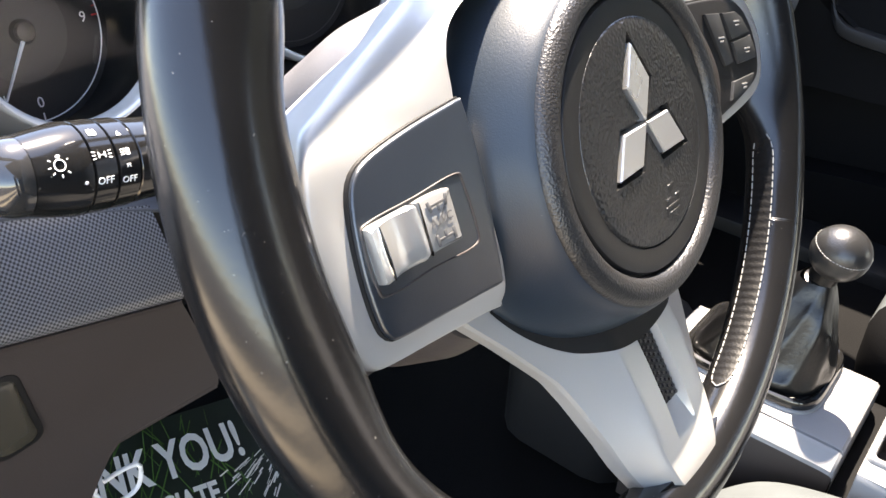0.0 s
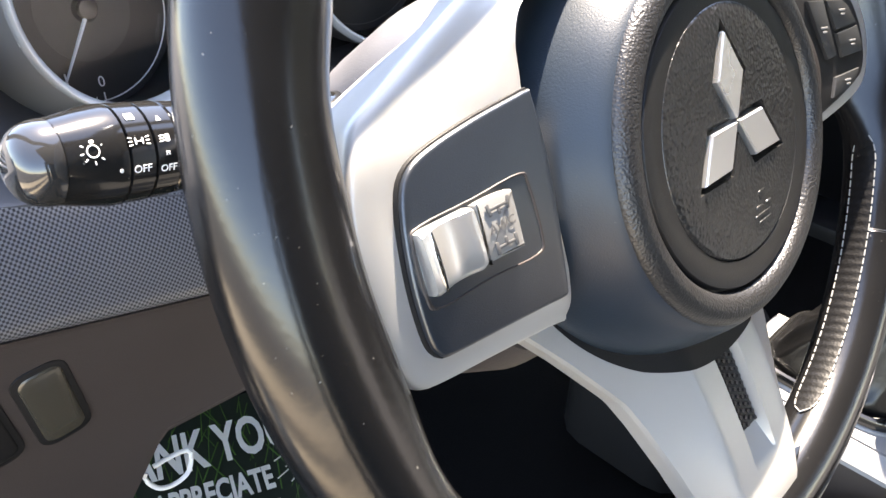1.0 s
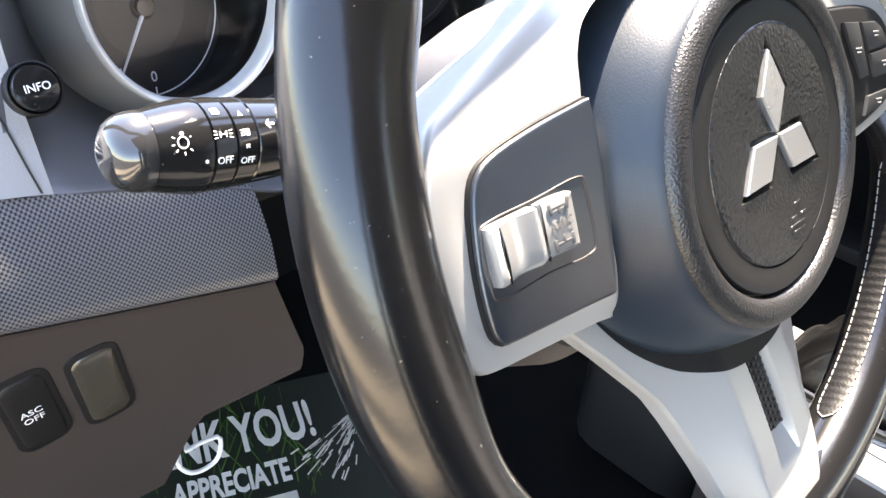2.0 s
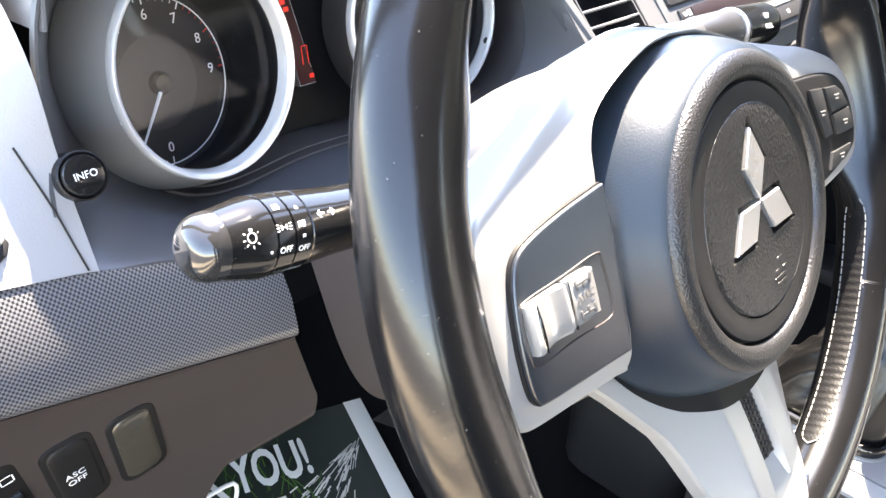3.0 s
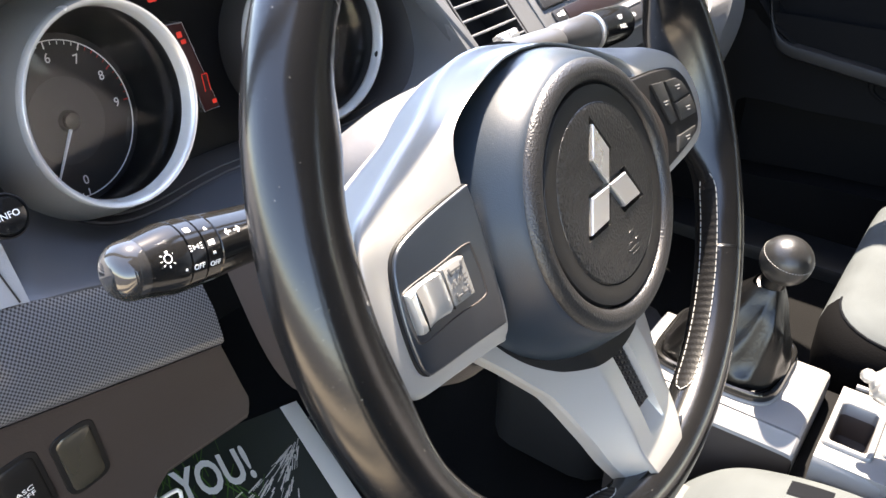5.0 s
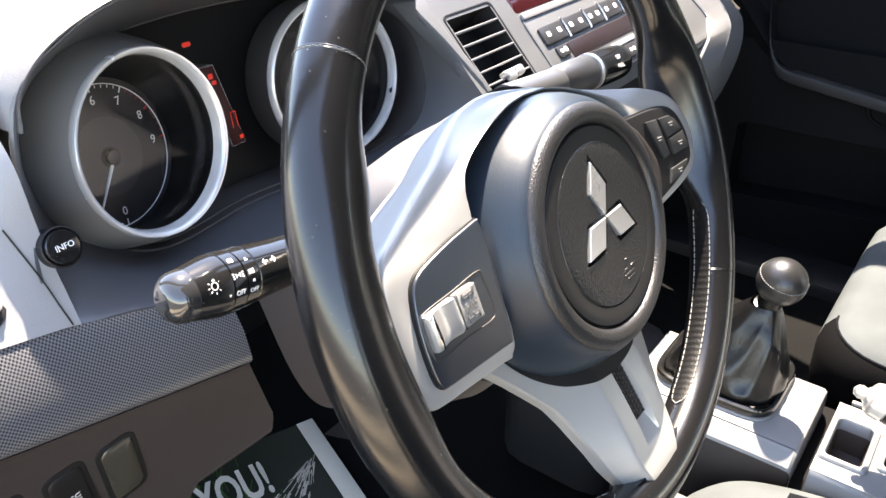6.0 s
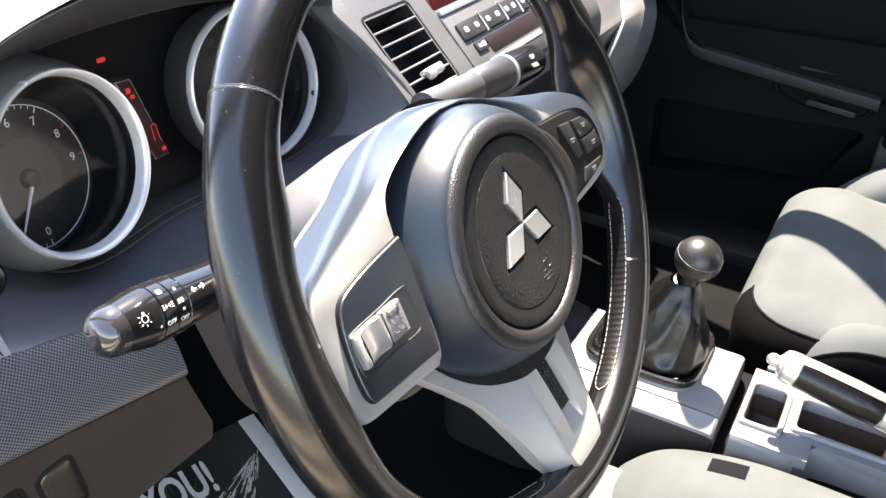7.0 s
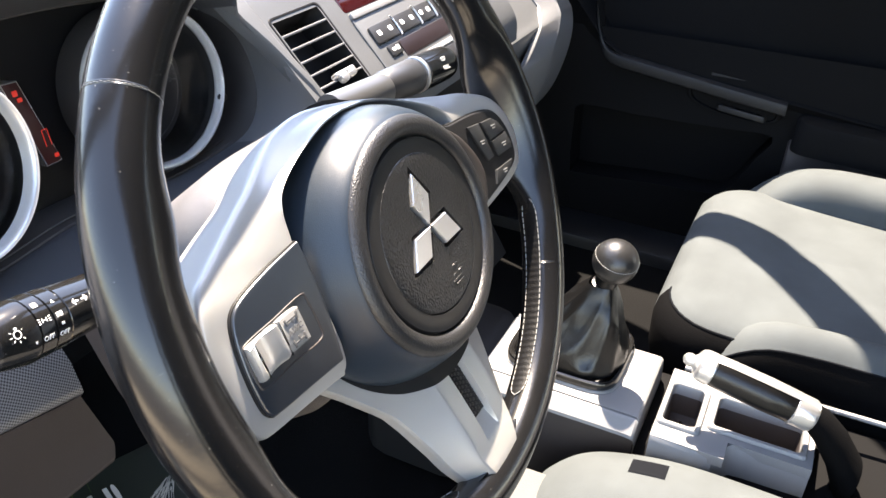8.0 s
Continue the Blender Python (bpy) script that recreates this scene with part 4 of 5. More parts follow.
    for x in span(0.080, 0.235, 6):
        rows.append(smooth_line([(x, 0.255, 0.575), (x, 0.235, 0.52), (x, 0.236, 0.44), (x, 0.25, 0.37), (x, 0.275, 0.325), (x, 0.32, 0.305)], 4))
    part("knee_panel", grid(rows), LOWER, d, "dark panel below the column")
    # centre stack
    face = [(0.85, 0.72), (0.45, 0.752), (0.33, 0.765), (0.285, 0.748), (0.254, 0.7195), (0.2245, 0.688), (0.1985, 0.6605), (0.186, 0.640), (0.184, 0.615)]
    bm = sweep_x(face, [0.190, 0.2050, 0.2710, 0.30, 0.35, 0.40, 0.45, 0.50, 0.55, 0.60])
    vent = [f for f in bm.faces if 0.2050 < f.calc_center_median().x < 0.2710 and 0.0 < (f.calc_center_median() - Vector((0, 0.2005, 0.6605))).dot(SV) < 0.081 and f.calc_center_median().y < 0.275]
    bmesh.ops.delete(bm, geom=vent, context="FACES")
    part("stack_face", bm, STACK, d)
    part("stack_foot", sweep_x([(0.190, 0.616), (0.20, 0.58), (0.22, 0.48), (0.20, 0.40), (0.16, 0.33)], span(0.23, 0.56, 4)), BLACK, d, "black lower part of the stack")
    rows = []
    for y, z, x0, x1 in ((0.42, 0.757, 0.176, 0.192), (0.33, 0.766, 0.176, 0.192), (0.285, 0.749, 0.176, 0.192), (0.262, 0.7285, 0.178, 0.192), (0.244, 0.7085, 0.188, 0.194), (0.229, 0.6935, 0.192, 0.197), (0.211, 0.675, 0.197, 0.200), (0.196, 0.655, 0.199, 0.203), (0.187, 0.635, 0.199, 0.205)):
        rows.append([(x0 - 0.002, y + 0.012, z - 0.006), (x0 - 0.002, y + 0.002, z - 0.0005), (x0, y - 0.001, z + 0.0012), (x1, y - 0.0015, z + 0.0016), (x1 + 0.003, y - 0.0005, z + 0.0008), (x1 + 0.004, y + 0.004, z - 0.003)])
    part("stack_edge", grid([smooth_line(c, 1) for c in rows]), STACK, d, "pale rounded edge of the stack")
    # passenger side
    pas = [(0.85, 0.72), (0.52, 0.715), (0.38, 0.69), (0.28, 0.642), (0.222, 0.597), (0.212, 0.578), (0.24, 0.50), (0.29, 0.42), (0.36, 0.37)]
    part("passenger_side", sweep_x(pas, span(0.60, 0.90, 6)), STACK, d)
    # broad trim at the dash end, ridged along its middle, its inner edge slanting
    line = smooth_line([(0.85, 0.72, 0), (0.52, 0.715, 0), (0.38, 0.69, 0), (0.28, 0.642, 0), (0.222, 0.597, 0), (0.208, 0.575, 0), (0.205, 0.54, 0), (0.215, 0.49, 0), (0.235, 0.44, 0), (0.28, 0.38, 0)], 5)
    rows = []
    for f, rise in ((0.0, -0.004), (0.0, 0.002), (0.03, 0.004), (0.48, 0.006), (0.52, 0.008), (0.56, 0.006), (0.96, 0.003), (1.0, 0.0), (1.0, -0.03)):
        row = []
        for y, z, q in line:
            left = 0.80 - min(0.13, 2.2 * max(0.0, 0.605 - z))
            row.append((left + (0.905 - left) * f, y - rise, z + rise * 0.5))
        rows.append(row)
    part("end_trim", grid(rows), DASH, d, "broad grey trim at the dash end")
    part("end_cap", sweep_x([(y + 0.03, z - 0.01) for y, z in pas], [0.912, 0.99]), HOOD, d)
    dash_details(d)


def dash_details(d):
    # info button
    c = Vector((-0.1735, 0.2285, 0.6832))
    m = face_pose(c, (1, 0, 0), (0, 0.40, 0.92))
    bm = lathe([(0.0112, -0.014), (0.0112, 0.0008), (0.0104, 0.0016), (0.0098, 0.0008), (0.0097, -0.001)], 32)
    bm.transform(m)
    part("button_surround", bm, BLACK, d)
    bm = lathe([(0.0095, -0.003), (0.0094, 0.0022), (0.0086, 0.0034), (0.005, 0.0042), (0.001, 0.0044)], 32)
    bm.transform(m)
    b = part("info_button", bm, GLOSS, d, "round black button")
    letters("button_print", "INFO", 0.0046, m @ Matrix.Translation((0, 0, 0.0050)), WHITE, b, 0.00008, 0.0, 1.0)
    # panel joint beside the button
    part("panel_joint", tube(smooth_line([(-0.1944, 0.2405, 0.6986), (-0.1912, 0.2353, 0.6853), (-0.1878, 0.2280, 0.6694), (-0.1856, 0.2224, 0.6555), (-0.1835, 0.2176, 0.6432)], 4), 0.0005, 6), BLACK, d)
    # two switches and a levelling dial in the lower panel
    for x, z, words in ((-0.1755, 0.5245, ""), (-0.2075, 0.5255, "ASC\nOFF"), (-0.2395, 0.5325, "")):
        m = face_pose((x - 0.0032, 0.2182 - 0.05 * (x + 0.19), z + 0.0088), (1, -0.06, 0.13), (0, -0.22, 1))
        bm = plate(round_rect(0, 0, 0.0262, 0.0600, 0.008), -0.014, 0.0010, 0.0008)
        bm.transform(m)
        part("switch_frame", bm, BLACK, d)
        rim = round_rect(0, 0, 0.0212, 0.0540, 0.0060)
        rows = [[(px * q, py * (1 - (1 - q) * 0.45), h) for px, py in rim] for q, h in ((1.0, -0.002), (1.0, 0.0004), (0.95, 0.0013), (0.84, 0.0020), (0.6, 0.0026), (0.3, 0.0030), (0.06, 0.0031))]
        bm = grid(rows, closed_v=True, caps=True)
        bm.transform(m)
        s = part("switch", bm, BLACK if words or x < -0.22 else SWITCH, d, "blank switch cover" if not words else "black switch with white print")
        if words:
            letters("switch_print", words, 0.0056, m @ Matrix.Translation((-0.001, 0.001, 0.0033)), WHITE, s, 0.00008)
        elif x < -0.22:
            # headlamp symbol over a numbered thumb wheel
            bm = bmesh.new()
            for bx, by, bw, bh in ((0.0035, 0.0175, 0.0050, 0.0007), (0.0035, 0.0125, 0.0050, 0.0007), (0.0066, 0.0150, 0.0008, 0.0050), (0.0008, 0.0150, 0.0008, 0.0052), (-0.0028, 0.0165, 0.0026, 0.0007), (-0.0028, 0.0145, 0.0026, 0.0007), (-0.0028, 0.0125, 0.0026, 0.0007)):
                box(bw, bh, 0.0002, m @ Matrix.Translation((bx, by, 0.0030)), 0.0002, bm)
            part("switch_symbol", bm, WHITE, s)
            bm = tube([m @ Vector((-0.0062, -0.006, -0.0035)), m @ Vector((0.0062, -0.006, -0.0035))], 0.0105, 20)
            wheel = part("thumb_wheel", bm, GLOSS, s, "ribbed black thumb wheel")
            letters("wheel_print", "1", 0.0058, m @ Matrix.Translation((0, -0.0030, 0.0068)) @ pose(0, 0, 0, -18, 0, 0), WHITE, wheel, 0.00008)
            letters("wheel_print", "0", 0.0058, m @ Matrix.Translation((0, -0.0105, 0.0064)) @ pose(0, 0, 0, 24, 0, 0), WHITE, wheel, 0.00008)
    # side vent at the far left
    m = face_pose((-0.2495, 0.2415, 0.679), (1, 0, -0.1), (0, 0.72, 0.69))
    bm = plate(round_rect(0, 0, 0.085, 0.052, 0.012), -0.01, 0.003, 0.002)
    bm.transform(m)
    v = part("side_vent", bm, BLACK, d, "black side air vent")
    for k in range(4):
        bm = box(0.078, 0.004, 0.008, m @ Matrix.Translation((0, -0.0165 + 0.011 * k, 0.003)), 0.001)
        part("vent_slat", bm, SATIN, v)
    # gauges
    for centre, yaw, tach, front, size in (((-0.0746, 0.283, 0.6901), 8.2, True, (-0.0790, 0.268, 0.7000), 0.966), ((0.1015, 0.284, 0.6905), -8.0, False, (0.1015, 0.284, 0.6905), 1.0)):
        gauge(d, Vector(centre), radians(yaw), tach, Vector(front), size)
    panel = Vector((0.028, 0.334, 0.690))
    m = face_pose(panel, (1, 0, 0), (0, 0.18, 0.98))
    bm = plate(round_rect(0, -0.03, 0.40, 0.24, 0.03), -0.006, 0.0, 0.001)
    bm.transform(m)
    part("gauge_backing", bm, BLACK, d)
    # small display between the gauges
    q = Vector((0.0080, 0.3165, 0.688))
    m = face_pose(q, (1, 0, 0.0), (0, 0.15, 0.98))
    bm = plate([(-0.0130, 0.0320), (0.0000, 0.0310), (0.0135, -0.0315), (0.0, -0.0315)], -0.02, 0.0030, 0.0006)
    bm.transform(m)
    part("display_frame", bm, SATIN, d)
    bm = plate([(-0.0122, 0.0312), (-0.0008, 0.0303), (0.0126, -0.0308), (0.0008, -0.0308)], 0.002, 0.0034, 0.0002)
    bm.transform(m)
    s = part("display", bm, RED_DIM, d, "dim red information display")
    for x, y, w, h in ((-0.005, 0.0235, 0.004, 0.004), (-0.003, 0.0185, 0.004, 0.003), (0.0045, -0.012, 0.0006, 0.012), (0.0090, -0.012, 0.0006, 0.012), (0.0068, -0.006, 0.0045, 0.0006), (0.0100, -0.026, 0.0036, 0.003)):
        part("display_symbol", box(w, h, 0.0002, m @ Matrix.Translation((x, y, 0.0036)), 0.0003), RED_GLOW, s)
    bm = box(0.0075, 0.0034, 0.0006, face_pose((-0.004, 0.3290, 0.7345), (1, 0, 0), (0, 0.18, 0.98)), 0.001)
    part("warning_lamp", bm, RED_GLOW, d, "lit red warning lamp")
    # trip knob
    bm = spin([(0, 0.0025), (0.012, 0.0025), (0.0125, 0.0038), (0.020, 0.0040), (0.021, 0.003)], (0.166, 0.292, 0.662), (0.152, 0.262, 0.670))
    part("trip_knob", bm, BLACK, d)
    stack_details(d)


def gauge(d, c, yaw, tach, front, size):
    """A gauge whose dial lies behind c, in a silver ring of its own place and size."""
    up = Vector((-math.sin(yaw) * math.sin(0.18), math.cos(yaw) * math.sin(0.18), math.cos(0.18)))
    m = face_pose(c, (math.cos(yaw), math.sin(yaw), 0), up)
    ring = face_pose(front, (math.cos(yaw), math.sin(yaw), 0), up) @ Matrix.Scale(size, 4)
    bm = lathe([(0.0640, -0.0048), (0.0640, -0.0038), (0.0624, -0.0008), (0.0613, 0.0002), (0.0602, 0.0), (0.0594, -0.0012), (0.0590, -0.003), (0.0586, -0.010)] if not tach else [(0.0622, -0.0052), (0.0620, -0.0030), (0.0615, -0.0006), (0.0608, 0.0002), (0.0596, 0.0), (0.0582, -0.0014), (0.0572, -0.004), (0.0566, -0.010)], 72, caps=False)
    bm.transform(ring)
    bez = part("gauge_bezel", bm, BEZEL, d, "satin silver gauge ring")
    bm = lathe([(0.0735, -0.044), (0.0712, -0.034), (0.0685, -0.022), (0.0655, -0.0125), (0.0622, -0.0042)] if tach else [(0.0635, -0.036), (0.0638, -0.022), (0.0639, -0.0125), (0.0638, -0.0042)], 72, caps=False)
    bm.transform(ring)
    # Speedometer's ring side is coloured dark for the shade it lies in.
    part("bezel_side", bm, CONE if tach else HOOD, bez, "brushed side of the gauge ring" if tach else "")
    ends = [ring @ Matrix.Translation((0, 0, -0.008)), m @ Matrix.Translation((-0.0015, -0.0055 if tach else -0.003, -0.0445))]
    rows = []
    for f, r in ((0.0, 0.0574), (0.45, 0.0552), (0.9, 0.0534), (1.0, 0.0528), (1.001, 0.02)):
        row = []
        for k in range(64):
            p = Vector((r * math.cos(2 * math.pi * k / 64), r * math.sin(2 * math.pi * k / 64), 0))
            row.append((ends[0] @ p).lerp(ends[1] @ p, min(1.0, f)))
        rows.append(row)
    part("gauge_tunnel", grid(rows, closed_v=True), BLACK, bez)
    m = m @ Matrix.Translation((-0.0015, -0.0055 if tach else -0.003, 0))
    bm = lathe([(0.0530, -0.0455), (0.0529, -0.0440), (0.01, -0.0438)], 64)
    bm.transform(m)
    face = part("gauge_face", bm, FACE, bez, "black gauge face, figures white or, on the shaded speedometer, greyed")
    # Speedometer print is greyed to put the shade on its dial into colour.
    z = -0.0434
    bm = lathe([(0.0270, z - 0.0006), (0.0270, z - 0.0002), (0.004, z - 0.0001)], 48)
    bm.transform(m)
    part("face_middle", bm, FACE_MID, face)
    bm = lathe([(0.0490, z - 0.0005), (0.0490, z), (0.0484, z), (0.0484, z - 0.0005)], 64, caps=False)
    bm.transform(m)
    part("scale_ring", bm, WHITE if tach else GREY_PRINT, face)
    # 0 lies low beside the foot of the dial; figures climb clockwise
    first, step = (-94, -29.7) if tach else (-130, -26)
    steps = 10
    bm, red = bmesh.new(), bmesh.new()
    for k in range(steps * 5 - 4):
        a = radians(first + step * k / 5)
        big = k % 5 == 0
        r = 0.0462 if big else 0.0470
        dest = red if (tach and k > 35) else bm
        box(0.0042 if big else 0.0022, 0.0009 if big else 0.0005, 0.0002, m @ Matrix.Translation((r * math.cos(a), r * math.sin(a), z)) @ pose(0, 0, 0, 0, 0, math.degrees(a)), 0.0002, dest)
    part("scale_marks", bm, WHITE if tach else GREY_PRINT, face)
    if tach:
        part("red_marks", red, RED_PRINT, face)
    else:
        red.free()
    for k in range(steps):
        a = radians(first + step * k)
        letters("figure", str(k) if tach else str(k * 30), 0.0084 if tach else 0.0062, m @ Matrix.Translation((0.0385 * math.cos(a), 0.0385 * math.sin(a), z)), WHITE if tach else GREY_PRINT, face, 0.0001)
    if tach:
        letters("unit_print", "x1000r/min", 0.0036, m @ Matrix.Translation((0.040, -0.020, z)) @ pose(0, 0, 0, 0, 0, 66), GREY_PRINT, face, 0.0001)
    a = radians(-125 if tach else first)
    tip = Vector((0.0435 * math.cos(a), 0.0435 * math.sin(a), z + 0.0022))
    bm = tube([Vector((tip.x * 0.12, tip.y * 0.12, z + 0.004)), tip], [0.0012, 0.0006], 6)
    bm.transform(m)
    part("needle", bm, WHITE, face, "white needle")
    bm = lathe([(0.0068, z), (0.0066, z + 0.003), (0.005, z + 0.0048), (0.001, z + 0.005)], 24)
    bm.transform(m)
    part("needle_cap", bm, GLOSS, face)
    bm = lathe([(0.0562, -0.014), (0.03, -0.0125), (0.001, -0.0115)], 48)
    bm.transform(ring)
    lens = part("gauge_lens", bm, GLASS, bez, "clear gauge lens")
    lens.visible_shadow = False


SN = Vector((0, -0.73, 0.685))
SV = Vector((0, 0.685, 0.73))


def stack_pose(x, s):
    """On the sloping face of the centre stack, s metres up from its foot."""
    p = Vector((x, 0.2005, 0.6605)) + SV * s
    return face_pose(p, (1, 0, 0), SV)


def stack_details(d):
    # air vent with slats
    m = stack_pose(0.2380, 0.0400)
    rows = [[(px, py, z) for px, py in round_rect(0, 0, w, h, 0.006)] for w, h, z in ((0.074, 0.089, -0.003), (0.074, 0.089, 0.0012), (0.073, 0.088, 0.0022), (0.070, 0.085, 0.0020), (0.069, 0.084, 0.0005), (0.067, 0.082, -0.030), (0.02, 0.03, -0.031), (0.01, 0.01, -0.031))]
    bm = grid(rows, closed_v=True)
    bm.transform(m)
    v = part("centre_vent", bm, BLACK, d, "black centre air vent with pale slats")
    for k in range(6):
        bm = box(0.0680, 0.0019, 0.0060, m @ Matrix.Translation((0, 0.0265 - 0.0132 * k, -0.0015)) @ pose(0, 0, 0, 12, 0, 0), 0.0006)
        part("vent_slat", bm, CONSOLE, v)
    bm = box(0.030, 0.0050, 0.007, m @ Matrix.Translation((0.006, -0.0235, 0.0020)), 0.0018)
    box(0.011, 0.0090, 0.006, m @ Matrix.Translation((0.000, -0.0275, 0.0040)), 0.002, bm)
    box(0.013, 0.0075, 0.006, m @ Matrix.Translation((0.014, -0.0265, 0.0030)), 0.002, bm)
    part("vent_tab", bm, SATIN, v, "silver vent slider")
    # radio, its face set a little proud of the stack
    x0 = 0.42
    m = stack_pose(x0, 0.0)

    def slab(name, mat, x1, x2, s1, s2, low, high, parent, label="", round_by=0.002):
        bm = plate(round_rect((x1 + x2) / 2 - x0, (s1 + s2) / 2, x2 - x1, s2 - s1, round_by), low, high, min(0.0008, (high - low) * 0.4))
        bm.transform(m)
        return part(name, bm, mat, parent, label)

    r = slab("radio", STACK, 0.300, 0.545, -0.030, 0.056, -0.004, 0.0030, d, "grey car radio with dark keys", 0.005)
    slab("radio_display", material("radio_window", (0.03, 0.004, 0.004), 0.1), 0.299, 0.545, 0.0630, 0.094, -0.002, 0.0020, d, "dark red display window", 0.004)
    slab("display_ledge", CONSOLE, 0.302, 0.545, 0.0545, 0.0615, 0.0, 0.0048, d, "pale ledge under the display")
    edges = (0.3095, 0.3535, 0.3965, 0.4305, 0.4735, 0.5165)
    for a, b in zip(edges, edges[1:]):
        kk = slab("radio_key", FACIA, a + 0.0012, b - 0.0012, 0.0232, 0.0418, 0.002, 0.0056, r)
        for f in (0.28, 0.74):
            cx = a + (b - a) * f
            slab("key_print", WHITE, cx - 0.0032, cx + 0.0032, 0.0300, 0.0352, 0.0054, 0.0059, kk, "", 0.0012)
    for cx in edges[1:-1]:
        pts = [(cx - x0 + 0.0035 * math.cos(radians(a)) - 0.002, 0.0325 + 0.012 * math.sin(radians(a)), 0.0058) for a in span(-65, 65, 10)]
        bm = tube([m @ Vector(p) for p in pts], 0.0011, 6)
        part("key_divider", bm, SATIN, r, "pale curved divider")
    k4 = slab("radio_key", FACIA, 0.3195, 0.3395, 0.0070, 0.0185, 0.002, 0.0052, r)
    slab("key_print", WHITE, 0.3240, 0.3290, 0.0110, 0.0145, 0.0050, 0.0055, k4, "", 0.001)
    slab("key_print", WHITE, 0.3310, 0.3365, 0.0105, 0.0155, 0.0050, 0.0055, k4, "", 0.001)
    slab("disc_slot", material("disc_flap", (0.014, 0.008, 0.008), 0.35), 0.3425, 0.525, 0.0005, 0.0185, 0.002, 0.0040, r, "dark disc flap")
    slab("radio_edge", BEZEL, 0.3300, 0.535, -0.0085, -0.0035, 0.002, 0.0050, r, "bright edge strip", 0.001)
    bar = slab("lower_bar", FACIA, 0.3720, 0.535, -0.0245, -0.0105, 0.002, 0.0056, r, "dark lower key bar")
    for cx in (0.440, 0.447, 0.500):
        slab("key_print", WHITE, cx - 0.0022, cx + 0.0022, -0.0195, -0.0155, 0.0054, 0.0059, bar, "", 0.001)


# ---- console, lever, brake ----
def centre_console():
    c = thing("centre_console", Matrix.Identity(4), "grey plastic centre console between the seats", "console")
    # pale deck round the gear lever, its near edge a sloping facet
    edge = ((0.090, 0.302, 0), (0.04, 0.302, 0), (0.0, 0.303, 0), (-0.05, 0.304, 0), (-0.080, 0.304, 0), (-0.0865, 0.304, -0.0006), (-0.0890, 0.305, -0.003), (-0.0900, 0.306, -0.009), (-0.0905, 0.306, -0.10))
    rows = []
    for y, x0, e in edge:
        rows.append([(x0 + 0.003, y, 0.312 + e), (x0 - 0.0005, y, 0.3150 + e), (x0 + 0.0005, y, 0.3185 + e), (0.3150, y, 0.3285 + e), (0.3175, y, 0.3305 + e), (0.3185, y, 0.3308 + e), (0.3192, y, 0.3285 + e), (0.3204, y, 0.3285 + e), (0.3211, y, 0.3312 + e), (0.345, y, 0.332 + e), (0.420, y, 0.332 + e), (0.436, y, 0.329 + e), (0.442, y, 0.318 + e), (0.444, y, 0.16)])
    part("gear_deck", grid(rows), CONSOLE, c, "pale deck round the gear lever", angle=30)
    # Side, front and lower body take dark colours in place of their shade.
    rows = [[(x0 + 0.003, y, 0.3145), (x0 + 0.004, y, 0.28), (x0 + 0.010, y, 0.15)] for y, x0, e in edge[:-2]]
    part("deck_side", grid(rows), LOWER, c, "side under the deck, coloured dark for shade")
    part("front_body", box(0.17, 0.16, 0.16, Matrix.Translation((0.385, 0.168, 0.235)), 0.02), BLACK, c, "front of the console, coloured black for shadow")
    part("core", box(0.150, 0.62, 0.140, Matrix.Translation((0.386, -0.28, 0.222)), 0.008), DOOR, c, "lower body of the console, coloured near black for deep shadow")
    rows = []
    for y, top, x0 in ((-0.1050, 0.331, 0.299), (-0.150, 0.331, 0.3005), (-0.168, 0.331, 0.304), (-0.178, 0.331, 0.318), (-0.186, 0.331, 0.3265), (-0.20, 0.331, 0.3285), (-0.258, 0.331, 0.330)):
        rows.append([(x0 + 0.004, y, 0.15), (x0 - 0.002, y, top - 0.05), (x0, y, top - 0.006), (x0 + 0.004, y, top)])
    part("rear_side", grid(rows), CONSOLE, c)
    # rear deck with openings for two trays
    holes = ((0.3285, 0.391, -0.144, -0.1105), (0.3435, 0.391, -0.246, -0.160))
    xs = [0.303, 0.3285, 0.3435, 0.391, 0.420]
    ys = [-0.258, -0.246, -0.178, -0.160, -0.144, -0.1105, -0.1045]
    bm = bmesh.new()
    z = 0.331
    for i in range(len(xs) - 1):
        for j in range(len(ys) - 1):
            mx, my = (xs[i] + xs[i + 1]) / 2, (ys[j] + ys[j + 1]) / 2
            if any(a < mx < b and e < my < f for a, b, e, f in holes):
                continue
            if mx < 0.3285 and my < -0.178:
                continue
            vs = [bm.verts.new(p) for p in ((xs[i], ys[j], z), (xs[i + 1], ys[j], z), (xs[i + 1], ys[j + 1], z), (xs[i], ys[j + 1], z))]
            bm.faces.new(vs)
    bmesh.ops.remove_doubles(bm, verts=bm.verts, dist=1e-5)
    geo = bmesh.ops.extrude_face_region(bm, geom=bm.faces[:])
    bmesh.ops.translate(bm, verts=[v for v in geo["geom"] if isinstance(v, bmesh.types.BMVert)], vec=(0, 0, -0.012))
    part("rear_deck", bm, CONSOLE, c, "pale rear deck with two openings", angle=20)
    for a, b, e, f in holes:
        cx, cy, w, h = (a + b) / 2, (e + f) / 2, b - a, f - e
        rows = []
        for grow, zz in ((0.012, z - 0.001), (0.011, z + 0.0030), (0.009, z + 0.0042), (0.002, z + 0.0042), (0.0, z + 0.003), (-0.001, z - 0.012)):
            rows.append([(px, py, zz) for px, py in round_rect(cx, cy, w + grow, h + grow, 0.005, 4)])
        part("tray_rim", grid(rows, closed_v=True), CONSOLE, c, "raised pale rim of the tray")
